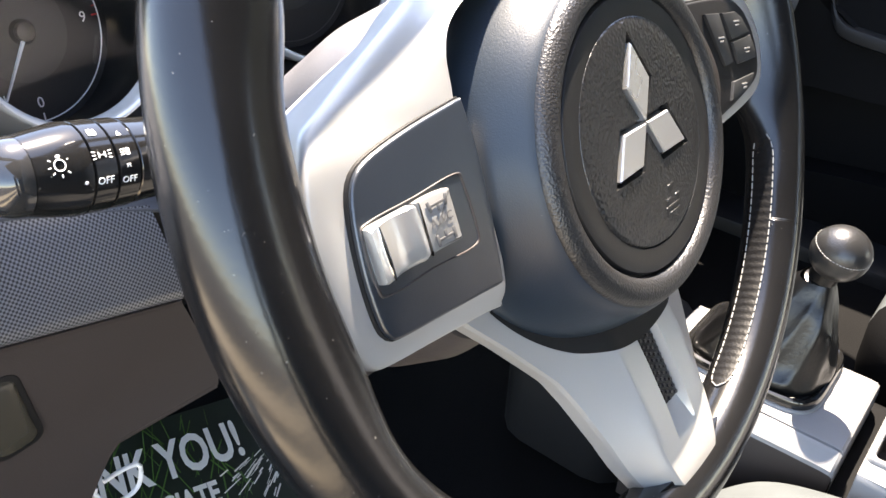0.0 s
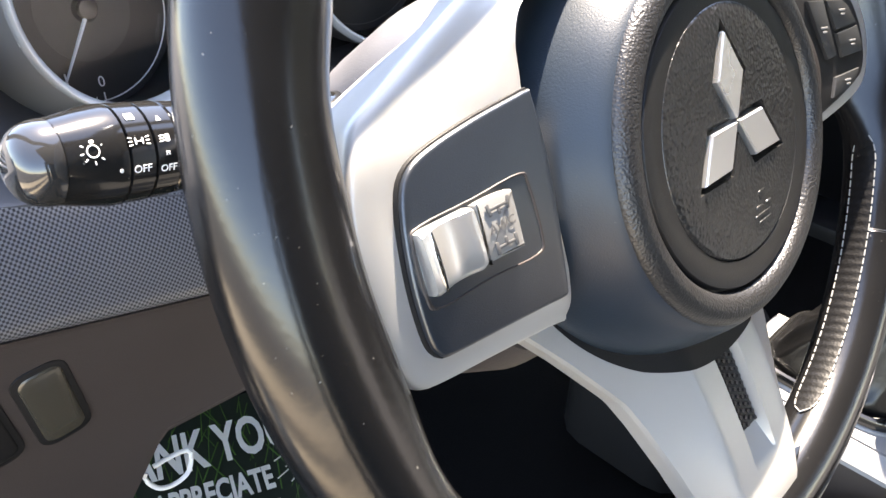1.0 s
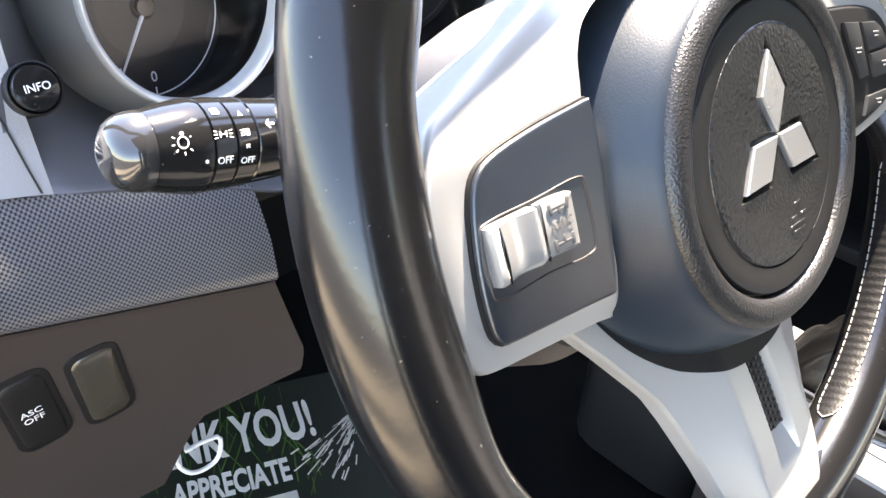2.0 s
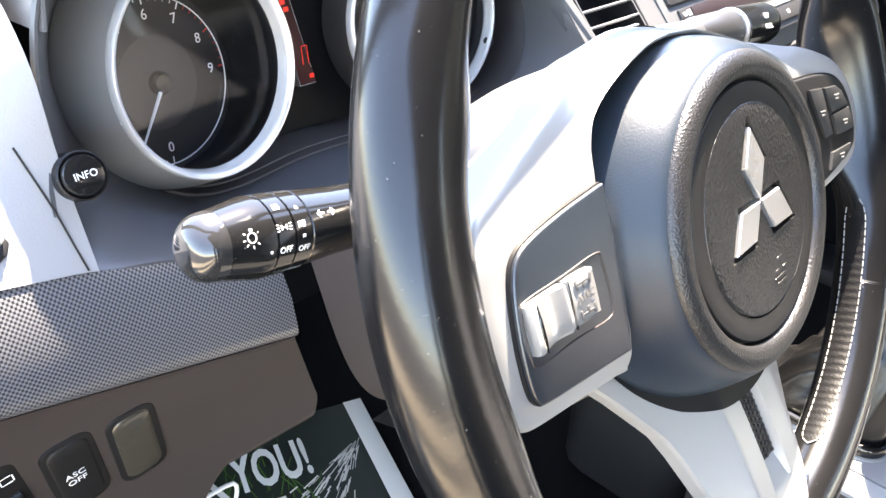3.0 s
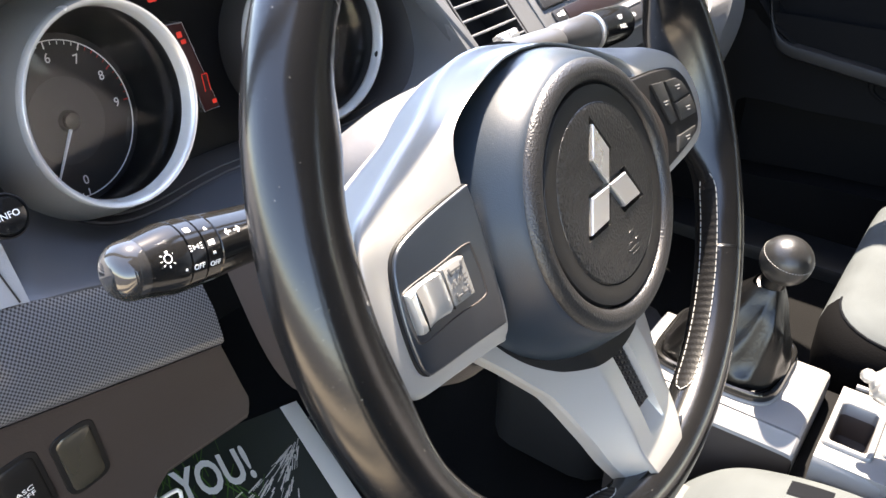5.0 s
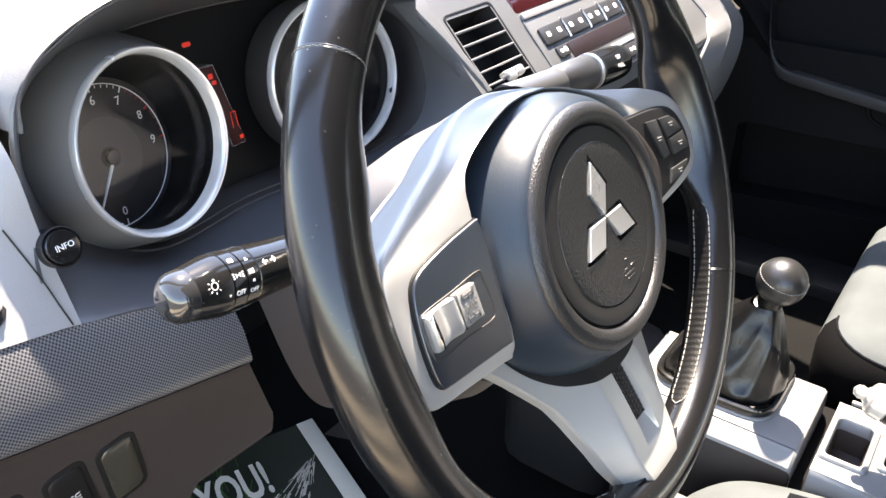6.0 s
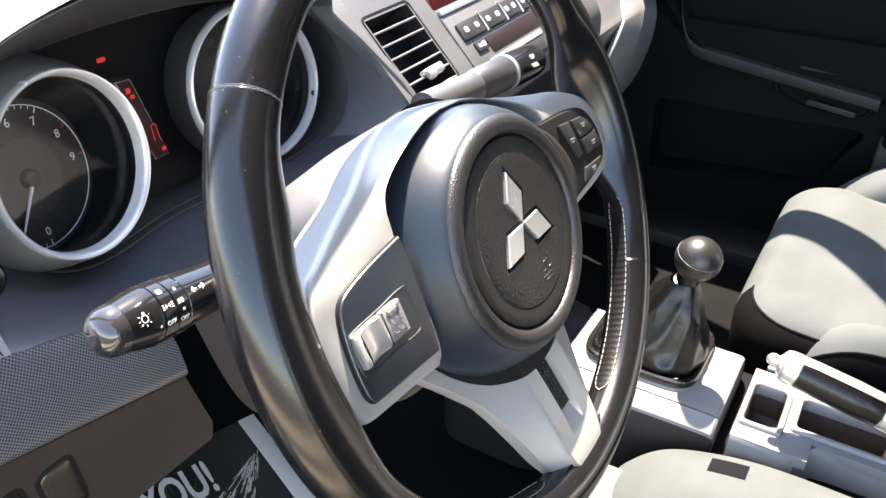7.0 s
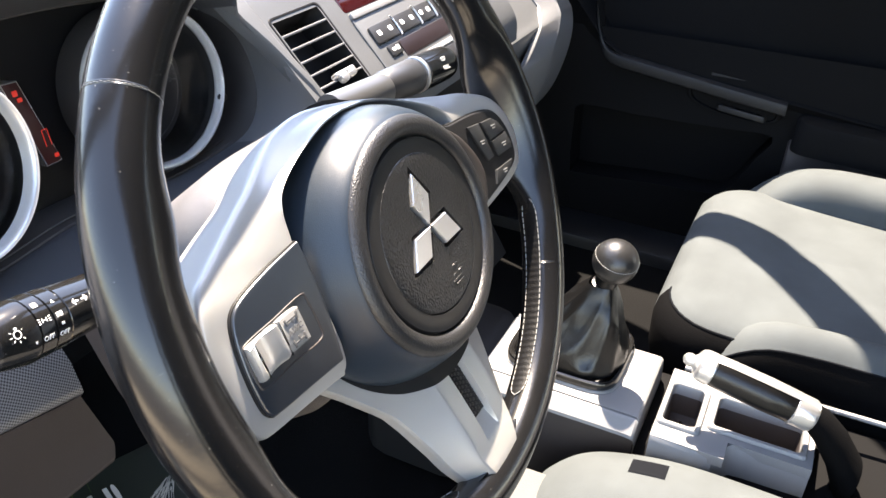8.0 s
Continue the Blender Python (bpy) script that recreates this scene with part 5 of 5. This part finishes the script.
        rows = [[(px, py, zz) for px, py in round_rect(cx, cy, w - k, h - k, 0.005, 4)] for k, zz in ((0.0012, z - 0.010), (0.004, z - 0.036), (0.02, z - 0.0385), (0.03, z - 0.0385))]
        part("tray", grid(rows, closed_v=True), LOWER, c, "dark open tray")
    # low rail on the passenger side
    part("side_rail", tube([(0.428, -0.115, 0.330), (0.431, -0.20, 0.330), (0.436, -0.33, 0.328)], 0.003, 8), CONSOLE, c, "thin pale rail")
    # raised bead round the boot, pale outside and dark on its crown
    def ring(k, zz):
        return [(0.393 + 0.058 * k * math.copysign(abs(math.cos(b)) ** 0.42, math.cos(b)), 0.010 + 0.064 * k * math.copysign(abs(math.sin(b)) ** 0.42, math.sin(b)), zz) for b in [2 * math.pi * j / 64 for j in range(64)]]
    part("boot_frame", grid([ring(k, zz) for k, zz in ((1.05, 0.3305), (1.04, 0.3335), (1.02, 0.3345), (0.99, 0.3345), (0.98, 0.331))], closed_v=True), CONSOLE, c, "pale frame round the boot")
    part("boot_bead", grid([ring(k, zz) for k, zz in ((1.02, 0.3350), (1.025, 0.3395), (1.005, 0.3425), (0.965, 0.3435), (0.925, 0.3420), (0.90, 0.338), (0.89, 0.330))], closed_v=True), GLOSS, c, "dark glossy bead clamping the boot")


def gear_lever():
    g = thing("gear_lever", Matrix.Identity(4), "gear lever with a round leather knob in a leather boot", "gear lever")
    rows = []
    table = ((0.333, 0.053, 0.058, 0.397, 0.012), (0.340, 0.056, 0.062, 0.396, 0.010), (0.349, 0.055, 0.060, 0.395, 0.008), (0.360, 0.051, 0.055, 0.394, 0.006), (0.372, 0.046, 0.050, 0.393, 0.003), (0.386, 0.040, 0.043, 0.392, -0.001), (0.399, 0.034, 0.036, 0.392, -0.005), (0.411, 0.028, 0.029, 0.391, -0.008), (0.423, 0.0215, 0.022, 0.391, -0.011), (0.433, 0.0165, 0.0165, 0.390, -0.0135), (0.438, 0.0140, 0.0140, 0.390, -0.0145))
    for k, (z, rx, ry, cx, cy) in enumerate(table):
        row = []
        free = math.sin(math.pi * min(1, k / 8.5)) if k < 9 else 0
        for j in range(96):
            b = 2 * math.pi * j / 96
            corner = abs(math.sin(2 * b)) ** 3
            pleat = 1 - 2 * abs(math.sin(2.5 * b + 0.22 * k + 0.5)) ** 0.6
            fine = 1 - 2 * abs(math.sin(5.5 * b - 0.45 * k)) ** 0.7
            fold = 1 + free * (0.045 * pleat + 0.016 * fine + 0.05 * corner)
            sag = -0.005 * free * math.sin(3 * b + k * 0.9) + 0.003 * free * fine
            row.append((cx + rx * fold * math.copysign(abs(math.cos(b)) ** 0.7, math.cos(b)), cy + ry * fold * math.copysign(abs(math.sin(b)) ** 0.7, math.sin(b)), z + sag))
        rows.append(row)
    cols = [smooth_line(c, 3) for c in zip(*rows)]
    rows = [list(r) for r in zip(*cols)]
    part("boot", grid(rows, closed_v=True), BOOT, g, "creased black leather boot", angle=70)
    p, q = (0.391, -0.014, 0.424), (0.385, -0.0255, 0.470)
    part("collar", spin([(0.008, 0.0130), (0.010, 0.0142), (0.0125, 0.0138), (0.0135, 0.0112), (0.0160, 0.0110), (0.0175, 0.0125), (0.020, 0.0122), (0.030, 0.0125)], p, q), BOOT, g, "dark ribbed collar")
    prof = []
    for k in range(3, 25):
        a = math.pi * k / 24
        prof.append((0.0475 - 0.0240 * math.cos(a), 0.0240 * math.sin(a) + 0.0003))
    part("knob", spin(prof, p, q, 40), KNOB, g, "round black leather knob")
    bm = bmesh.new()
    ax = (Vector(q) - Vector(p)).normalized()
    c = Vector(p) + ax * 0.0475
    sx = ax.orthogonal().normalized()
    sy = ax.cross(sx)
    for k in range(52):
        a, b = 2 * math.pi * k / 52, 2 * math.pi * (k + 0.6) / 52
        tube([c + ax * 0.006 + (sx * math.cos(t) + sy * math.sin(t)) * 0.0236 for t in (a, b)], 0.0004, 4, bm)
    tagged(part("knob_stitches", bm, THREAD, g), kind="stuff")


def hand_brake():
    h = thing("hand_brake", Matrix.Identity(4), "hand brake lever with a silver top and chrome button", "hand brake")
    p, q = Vector((0.343, -0.132, 0.4055)), Vector((0.358, -0.263, 0.369))
    ax = (q - p).normalized()
    side = ax.cross(Vector((0, 0, 1))).normalized()
    over = side.cross(ax)
    rows = []
    for d, r in ((0.0, 0.010), (0.002, 0.0138), (0.02, 0.0160), (0.07, 0.0166), (0.098, 0.0156), (0.100, 0.0140)):
        rows.append([p + ax * d + side * r * math.cos(b) + over * r * 1.05 * math.sin(b) for b in [2 * math.pi * k / 28 for k in range(28)]])
    part("grip", grid(rows, closed_v=True, caps=True), BOOT, h, "black leather grip")
    rows = []
    for d, r in ((0.001, 0.0128), (0.004, 0.0154), (0.03, 0.0168), (0.07, 0.0173), (0.100, 0.0166), (0.102, 0.0150)):
        rows.append([p + ax * d + side * r * math.cos(b) + over * (r * 1.06) * math.sin(b) for b in [radians(66 + 88 * k / 16) for k in range(17)]])
    part("top_strip", grid(rows), SATIN, h, "silver strip along the grip")
    part("button", spin([(0.0, 0.002), (0.002, 0.0052), (0.006, 0.0066), (0.010, 0.0060), (0.012, 0.0085), (0.016, 0.0112), (0.024, 0.0118)], p - ax * 0.016, q, 20), SATIN, h, "chrome release button")
    part("end_ring", spin([(-0.002, 0.0120), (0.0, 0.0150), (0.004, 0.0166), (0.013, 0.0172), (0.0145, 0.0160)], p, q, 28), SATIN, h, "silver ring at the end of the grip")
    part("collar", spin([(0.096, 0.0150), (0.098, 0.0172), (0.116, 0.0168), (0.119, 0.0150)], p, q, 28), SATIN, h, "silver collar")
    rows = []
    for k, (d, r) in enumerate(((0.117, 0.014), (0.13, 0.017), (0.15, 0.021), (0.17, 0.027))):
        rows.append([p + ax * d + Vector((0, 0, -0.006 * k * k)) + side * r * math.cos(b) + over * r * math.sin(b) for b in [2 * math.pi * j / 24 for j in range(24)]])
    part("gaiter", grid(rows, closed_v=True, caps=True), SEAT_SIDE, h, "black gaiter")


# ---- seats ----
def passenger_seat():
    s = thing("passenger_seat", pose(0.735, 0, 0), "grey suede bucket seat cushion, shaded lower sides coloured dark", "seat")

    # centre cushion, front rolled over, with soft creases
    rng = random.Random(11)
    creases = [(rng.uniform(-0.2, 0.12), rng.uniform(-0.34, -0.1), rng.uniform(0.4, 2.6), rng.uniform(0.02, 0.05), rng.uniform(0.0006, 0.0016)) for k in range(14)]

    def crease(x, y):
        out = 0.0
        for cx, cy, a, long, deep in creases:
            u, v = (x - cx) * math.cos(a) + (y - cy) * math.sin(a), (y - cy) * math.cos(a) - (x - cx) * math.sin(a)
            out -= deep * math.exp(-(u / long) ** 2 - (v / 0.006) ** 2)
        return out

    def ring(inset, z, drop=None):
        """A loop round the cushion; drop is its depth under the crowned top."""
        w, h, r = 0.415 - 2 * inset, 0.50 - 2 * inset, max(0.070 - inset * 0.6, 0.012)
        cx, cy, out = -0.0375, -0.311, []
        for qx, qy, a0 in ((1, 1, 0), (-1, 1, 90), (-1, -1, 180), (1, -1, 270)):
            for k in range(9):
                a = radians(a0 + 90 * k / 8)
                out.append((cx + qx * (w / 2 - r) + r * math.cos(a), cy + qy * (h / 2 - r) + r * math.sin(a)))
            n = len(out)
            nx, ny, a1 = {0: (-1, 1, 90), 90: (-1, -1, 180), 180: (1, -1, 270), 270: (1, 1, 0)}[a0]
            end = (cx + nx * (w / 2 - r) + r * math.cos(radians(a1)), cy + ny * (h / 2 - r) + r * math.sin(radians(a1)))
            out += [(out[n - 1][0] + (end[0] - out[n - 1][0]) * k / 26, out[n - 1][1] + (end[1] - out[n - 1][1]) * k / 26) for k in range(1, 26)]
        if drop is None:
            return [(x, y, z) for x, y in out]
        return [(x, y, 0.357 + 0.007 * math.sin(math.pi * max(0, min(1, (x + 0.236) / 0.401))) - 0.055 * max(0.0, -0.12 - y) - drop + (crease(x, y) if drop < 0.006 else 0)) for x, y in out]

    falls = ((0.0055, 0.0155), (0.010, 0.0112), (0.017, 0.0075), (0.028, 0.0042), (0.045, 0.0018), (0.07, 0.0004), (0.10, 0), (0.13, 0), (0.16, 0), (0.19, 0))
    part("cushion", grid([ring(i, 0, d) for i, d in falls], closed_v=True, caps=True), SUEDE, s, "grey suede cushion", angle=60)
    seam = ring(0.0055, 0, 0.0158)
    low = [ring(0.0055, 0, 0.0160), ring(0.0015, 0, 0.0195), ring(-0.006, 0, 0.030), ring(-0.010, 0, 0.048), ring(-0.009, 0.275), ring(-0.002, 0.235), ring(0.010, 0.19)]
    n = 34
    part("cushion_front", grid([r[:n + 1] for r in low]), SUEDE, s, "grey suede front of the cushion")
    # Side below the seam gets its shade from this darker material.
    side = part("cushion_side", grid([r[n:] + r[:1] for r in low]), SEAT_SIDE, s, "rounded side of the cushion, coloured dark for shade")
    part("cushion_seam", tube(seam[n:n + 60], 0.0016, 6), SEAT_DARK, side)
    # side bolsters, pale on top, coloured dark below the seam for shade
    for x0, x1, h, fr, dark in ((-0.262, -0.19, 0.022, -0.120, True), (0.125, 0.245, 0.044, -0.10, False)):
        rows = []
        for i in range(29):
            y = fr - 0.42 * i / 28
            q = i / 2
            rise = h * min(1, math.sin(min(1, q / 5) * math.pi / 2))
            drop = 0.05 * (1 - min(1, q / 3)) ** 2
            rows.append(smooth_line([(x0 + 0.01, y, 0.20), (x0 - 0.006, y, 0.27 - drop), (x0 - 0.004, y, 0.322 + rise * 0.5 - drop), (x0 + 0.014, y, 0.345 + rise - drop), ((x0 + x1) / 2, y, 0.353 + rise - drop), (x1 - 0.012, y, 0.345 + rise * 0.6 - drop), (x1, y, 0.325 - drop)], 5))
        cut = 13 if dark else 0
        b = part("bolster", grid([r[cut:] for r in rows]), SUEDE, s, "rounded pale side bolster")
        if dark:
            part("bolster_side", grid([r[:cut + 1] for r in rows]), SEAT_SIDE, s, "lower side of the bolster, coloured dark for shade")
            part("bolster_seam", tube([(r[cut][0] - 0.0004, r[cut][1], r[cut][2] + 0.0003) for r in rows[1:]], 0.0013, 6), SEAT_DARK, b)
    part("seat_base", box(0.46, 0.46, 0.10, Matrix.Translation((0, -0.32, 0.20)), 0.02), SEAT_DARK, s)


def driver_seat():
    s = thing("driver_seat", pose(0, 0, 0), "grey suede driver seat cushion with a ribbed insert", "seat")
    rows = []
    for y, rise, xo in ((0.005, -0.13, 0.0), (-0.005, -0.075, 0.0), (-0.020, -0.048, 0.002), (-0.045, -0.026, 0.008), (-0.08, -0.012, 0.012), (-0.14, 0.000, 0.014), (-0.22, 0.004, 0.012), (-0.34, 0.004, 0.008), (-0.55, 0.002, 0.006)):
        rows.append([(0.165, y, 0.300 + rise * 0.8), (0.180, y, 0.318 + rise), (0.200, y, 0.330 + rise), (0.225, y, 0.336 + rise), (0.250, y, 0.334 + rise), (0.272 + xo, y, 0.322 + rise), (0.286 + xo, y, 0.298 + rise), (0.290 + xo, y, 0.26 + rise * 0.3), (0.285, y, 0.17)])
    dense = [smooth_line(r, 7) for r in rows]
    cols = [smooth_line(c, 9) for c in zip(*dense)]
    skin = list(zip(*cols))
    b = part("bolster", grid(skin), SUEDE, s, "grey suede side bolster")
    # cast shadow on the bolster top, put in as dark navy faces
    bm = bmesh.new()
    for i in range(len(skin) - 1):
        for j in range(len(skin[0]) - 1):
            quad = [Vector(p) for p in (skin[i][j], skin[i][j + 1], skin[i + 1][j + 1], skin[i + 1][j])]
            mid = sum(quad, Vector()) / 4
            if abs(mid.y + 0.113) < 0.0185 and abs(mid.x - 0.258) < 0.012:
                bm.faces.new([bm.verts.new(p + Vector((0.0002, 0, 0.0007))) for p in quad])
    bmesh.ops.remove_doubles(bm, verts=bm.verts, dist=1e-6)
    part("shadow_patch", bm, SEAT_DARK, b, "cast shadow laid on the bolster as dark faces")
    rows = []
    for y, z in ((0.060, 0.17), (0.056, 0.23), (0.044, 0.266), (0.024, 0.281), (0.0, 0.285), (-0.05, 0.287), (-0.10, 0.287), (-0.55, 0.28)):
        rows.append([(x, y, z - 0.004 * math.cos(x * 7)) for x in span(-0.17, 0.243, 13)])
    part("insert", grid(rows), INSERT, s, "pale ribbed cloth insert")
    part("seat_base", box(0.46, 0.50, 0.10, Matrix.Translation((0.02, -0.28, 0.19)), 0.02), SEAT_DARK, s)


# ---- passenger door ----
def passenger_door():
    d = thing("passenger_door", Matrix.Identity(4), "black plastic passenger door panel with armrest and pocket", "car door")
    X = 1.02
    # lower skin with a hole for the pocket
    pocket = smooth_loop([(0.205, 0.385), (0.10, 0.386), (-0.04, 0.391), (-0.125, 0.392), (-0.105, 0.345), (-0.075, 0.285), (-0.045, 0.268), (0.06, 0.262), (0.195, 0.25), (0.212, 0.262), (0.215, 0.35)], 3)
    outer = []
    for y, z in pocket:
        dy, dz = y - 0.05, z - 0.33
        k = max(abs(dy) / 0.62, abs(dz) / 0.20)
        outer.append((0.05 + dy / k, 0.33 + dz / k if dz / k > -0.2 else 0.13))
    rows = [[(X, y, z) for y, z in outer], [(X - 0.002, y * 1.0, z) for y, z in [((a[0] * 0.25 + b[0] * 0.75), (a[1] * 0.25 + b[1] * 0.75)) for a, b in zip(outer, pocket)]], [(X - 0.004, y, z) for y, z in pocket], [(X + 0.002, y, z) for y, z in pocket], [(X + 0.055, y, z) for y, z in pocket]]
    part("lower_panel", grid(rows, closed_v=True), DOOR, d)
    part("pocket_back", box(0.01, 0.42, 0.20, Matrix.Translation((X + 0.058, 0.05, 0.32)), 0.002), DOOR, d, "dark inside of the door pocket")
    # upper skin, set back above the armrest ledge
    rows = []
    for y in span(0.62, -0.90, 38):
        edge = 0.488 - 0.105 * (0.16 - y) if y < 0.16 else 0.488 + 1.15 * (y - 0.16)
        edge = min(edge, 0.66)
        ledge = 0.035 if y > -0.145 else 0.045
        rows.append([(X + 0.002, y, 0.52 if edge > 0.53 else edge - 0.02), (X - 0.006, y, edge - 0.008), (X - 0.010, y, edge - 0.002), (X - 0.006, y, edge + 0.001), (X + ledge * 0.7, y, edge + 0.004), (X + ledge, y, edge + 0.014), (X + ledge + 0.004, y, max(0.60, edge + 0.03)), (X + ledge - 0.012, y, 0.70), (X + ledge + 0.02, y, 0.725), (X + ledge + 0.06, y, 0.73)])
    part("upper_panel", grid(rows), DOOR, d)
    # armrest rail that bends up at its front, window switch above it, latch pocket below
    rail = smooth_line([(X + 0.010, 0.205, 0.600), (X + 0.002, 0.196, 0.552), (X - 0.006, 0.182, 0.512), (X - 0.010, 0.158, 0.4885), (X - 0.012, 0.10, 0.480), (X - 0.013, 0.02, 0.4705), (X - 0.014, -0.06, 0.461), (X - 0.014, -0.135, 0.4525)], 6)
    rows = []
    for k, (x, y, z) in enumerate(rail):
        f = min(1.0, k / 14)
        h = 0.007 + 0.009 * f
        rows.append([(x + 0.030, y, z + 0.004), (x + 0.004, y, z + 0.004), (x - 0.003, y, z + 0.001), (x - 0.005, y, z - 0.004), (x - 0.004, y, z - h), (x + 0.002, y, z - h - 0.003), (x + 0.03, y, z - h - 0.004)])
    part("arm_ledge", grid(rows, caps=True), material("arm_ledge_plastic", (0.0065, 0.0066, 0.007), 0.5, gloss=0.3, grain=0.2), d, "smooth grey armrest edge")
    block = part("window_switch", box(0.03, 0.100, 0.012, Matrix.Translation((X + 0.014, -0.052, 0.4755)) @ pose(0, 0, 0, 5, 0, 0), 0.003), BLACK, d, "black window switch block")
    part("switch_rocker", box(0.010, 0.030, 0.005, Matrix.Translation((X + 0.006, -0.085, 0.4800)) @ pose(0, 0, 0, 5, 0, 0), 0.0015), GLOSS, block)
    half = [(0.075 * math.cos(radians(180 + 180 * k / 20)), 0.027 * abs(math.sin(radians(180 * k / 20))) ** 0.6) for k in range(21)]
    rows = [[(X - 0.0075 + dx, -0.052 + g * y, 0.4425 + 0.112 * y - g * z) for y, z in half] for g, dx in ((1.05, 0.006), (1.03, 0.001), (1.0, 0.0), (0.95, 0.0006), (0.9, 0.010), (0.2, 0.012))]
    part("latch_recess", grid(rows), DOOR, d, "half-oval recess of the door latch")
    part("latch_lever", box(0.012, 0.082, 0.010, Matrix.Translation((X - 0.004, -0.068, 0.4245)) @ pose(0, 0, 0, 6, 0, 0), 0.004), BLACK, d, "black latch lever")
    part("armrest", box(0.07, 0.55, 0.055, Matrix.Translation((X - 0.010, -0.43, 0.405)) @ pose(0, 0, 0, 2, 0, 0), 0.012), DOOR, d, "padded armrest")
    part("pad", box(0.012, 0.42, 0.14, Matrix.Translation((X - 0.004, -0.36, 0.325)), 0.006), LOWER, d, "brownish cloth pad")
    part("lock_pin", lathe_at((X + 0.004, 0.118, 0.4975), 0.004, 0.008), SATIN, d)
    sill = put("sill", box(0.12, 1.5, 0.05, Matrix.Translation((0.985, -0.3, 0.145)), 0.01), BLACK)
    tagged(sill, "black plastic door sill beside the seat", "sill", kind="structure")


def lathe_at(p, r, h):
    bm = lathe([(r, 0), (r, h * 0.7), (r * 0.7, h), (r * 0.1, h)], 16)
    bm.transform(Matrix.Translation(p))
    return bm


# ---- floor mat and small things ----
def paper_mat():
    p = thing("paper_floor_mat", pose(-0.055, 0.368, 0.1475, 0, 0, -22), "printed paper floor mat with white words on grass", "floor mat")
    part("sheet", plate(round_rect(0, 0, 0.40, 0.40, 0.006), 0, 0.0006, 0.0002), GREEN, p, "green grass print")
    part("border", box(0.023, 0.23, 0.0004, Matrix.Translation((0.1885, 0.085, 0.0014)), 0.0001), CREAM, p, "white printed border")
    letters("printed_line", "THANK YOU!", 0.079, Matrix.Translation((0.1130, 0.1300, 0.0012)), CREAM, p, 0.0001, 0.0020, 0.47, "RIGHT")
    letters("printed_line", "APPRECIATE", 0.043, Matrix.Translation((0.0720, 0.0660, 0.0012)), CREAM, p, 0.0001, 0.0014, 0.50, "RIGHT")
    part("printed_bar", box(0.085, 0.024, 0.0003, Matrix.Translation((0.030, 0.0250, 0.0012)), 0.0001), CREAM, p)
    # pale brush strokes of the printed picture, fanning down from beside the border
    bm = bmesh.new()
    rng = random.Random(5)
    for k in range(90):
        f, far = rng.random(), rng.uniform(0.0, 0.10)
        a = radians(-112 - 42 * f)
        x, y = 0.172 - 0.012 * f + far * math.cos(a), 0.128 + far * math.sin(a)
        if x < 0.118 and y > 0.095:
            continue
        box(rng.uniform(0.006, 0.024), rng.uniform(0.0005, 0.0019), 0.0002, Matrix.Translation((x, y, 0.0011)) @ pose(0, 0, 0, 0, 0, math.degrees(a) + rng.uniform(-7, 7)), 0.0001, bm)
    tagged(part("printed_brushwork", bm, CREAM, p), kind="stuff")
    bm = bmesh.new()
    for k in range(120):
        x, y = rng.uniform(-0.19, 0.11), rng.uniform(0.03, 0.19)
        box(rng.uniform(0.0006, 0.0016), rng.uniform(0.02, 0.06), 0.0002, Matrix.Translation((x, y, 0.0009)) @ pose(0, 0, 0, 0, 0, rng.uniform(-30, 30)), 0.0001, bm)
    tagged(part("printed_grass", bm, GRASS, p), kind="stuff")


def hood_release():
    h = thing("hood_release", Matrix.Identity(4), "pale looped release handle under the lower panel", "release handle")
    pts = smooth_loop([(-0.130, 0.266, 0.404), (-0.127, 0.262, 0.391), (-0.116, 0.261, 0.386), (-0.104, 0.262, 0.389), (-0.101, 0.266, 0.403)], 4)
    part("loop", tube(pts, 0.0016, 8), WHITE, h)


ground()
shell()
driver_opening()
steering_wheel()
steering_column()
light_stalk()
wiper_stalk()
dashboard()
centre_console()
gear_lever()
hand_brake()
passenger_seat()
driver_seat()
passenger_door()
paper_mat()
hood_release()
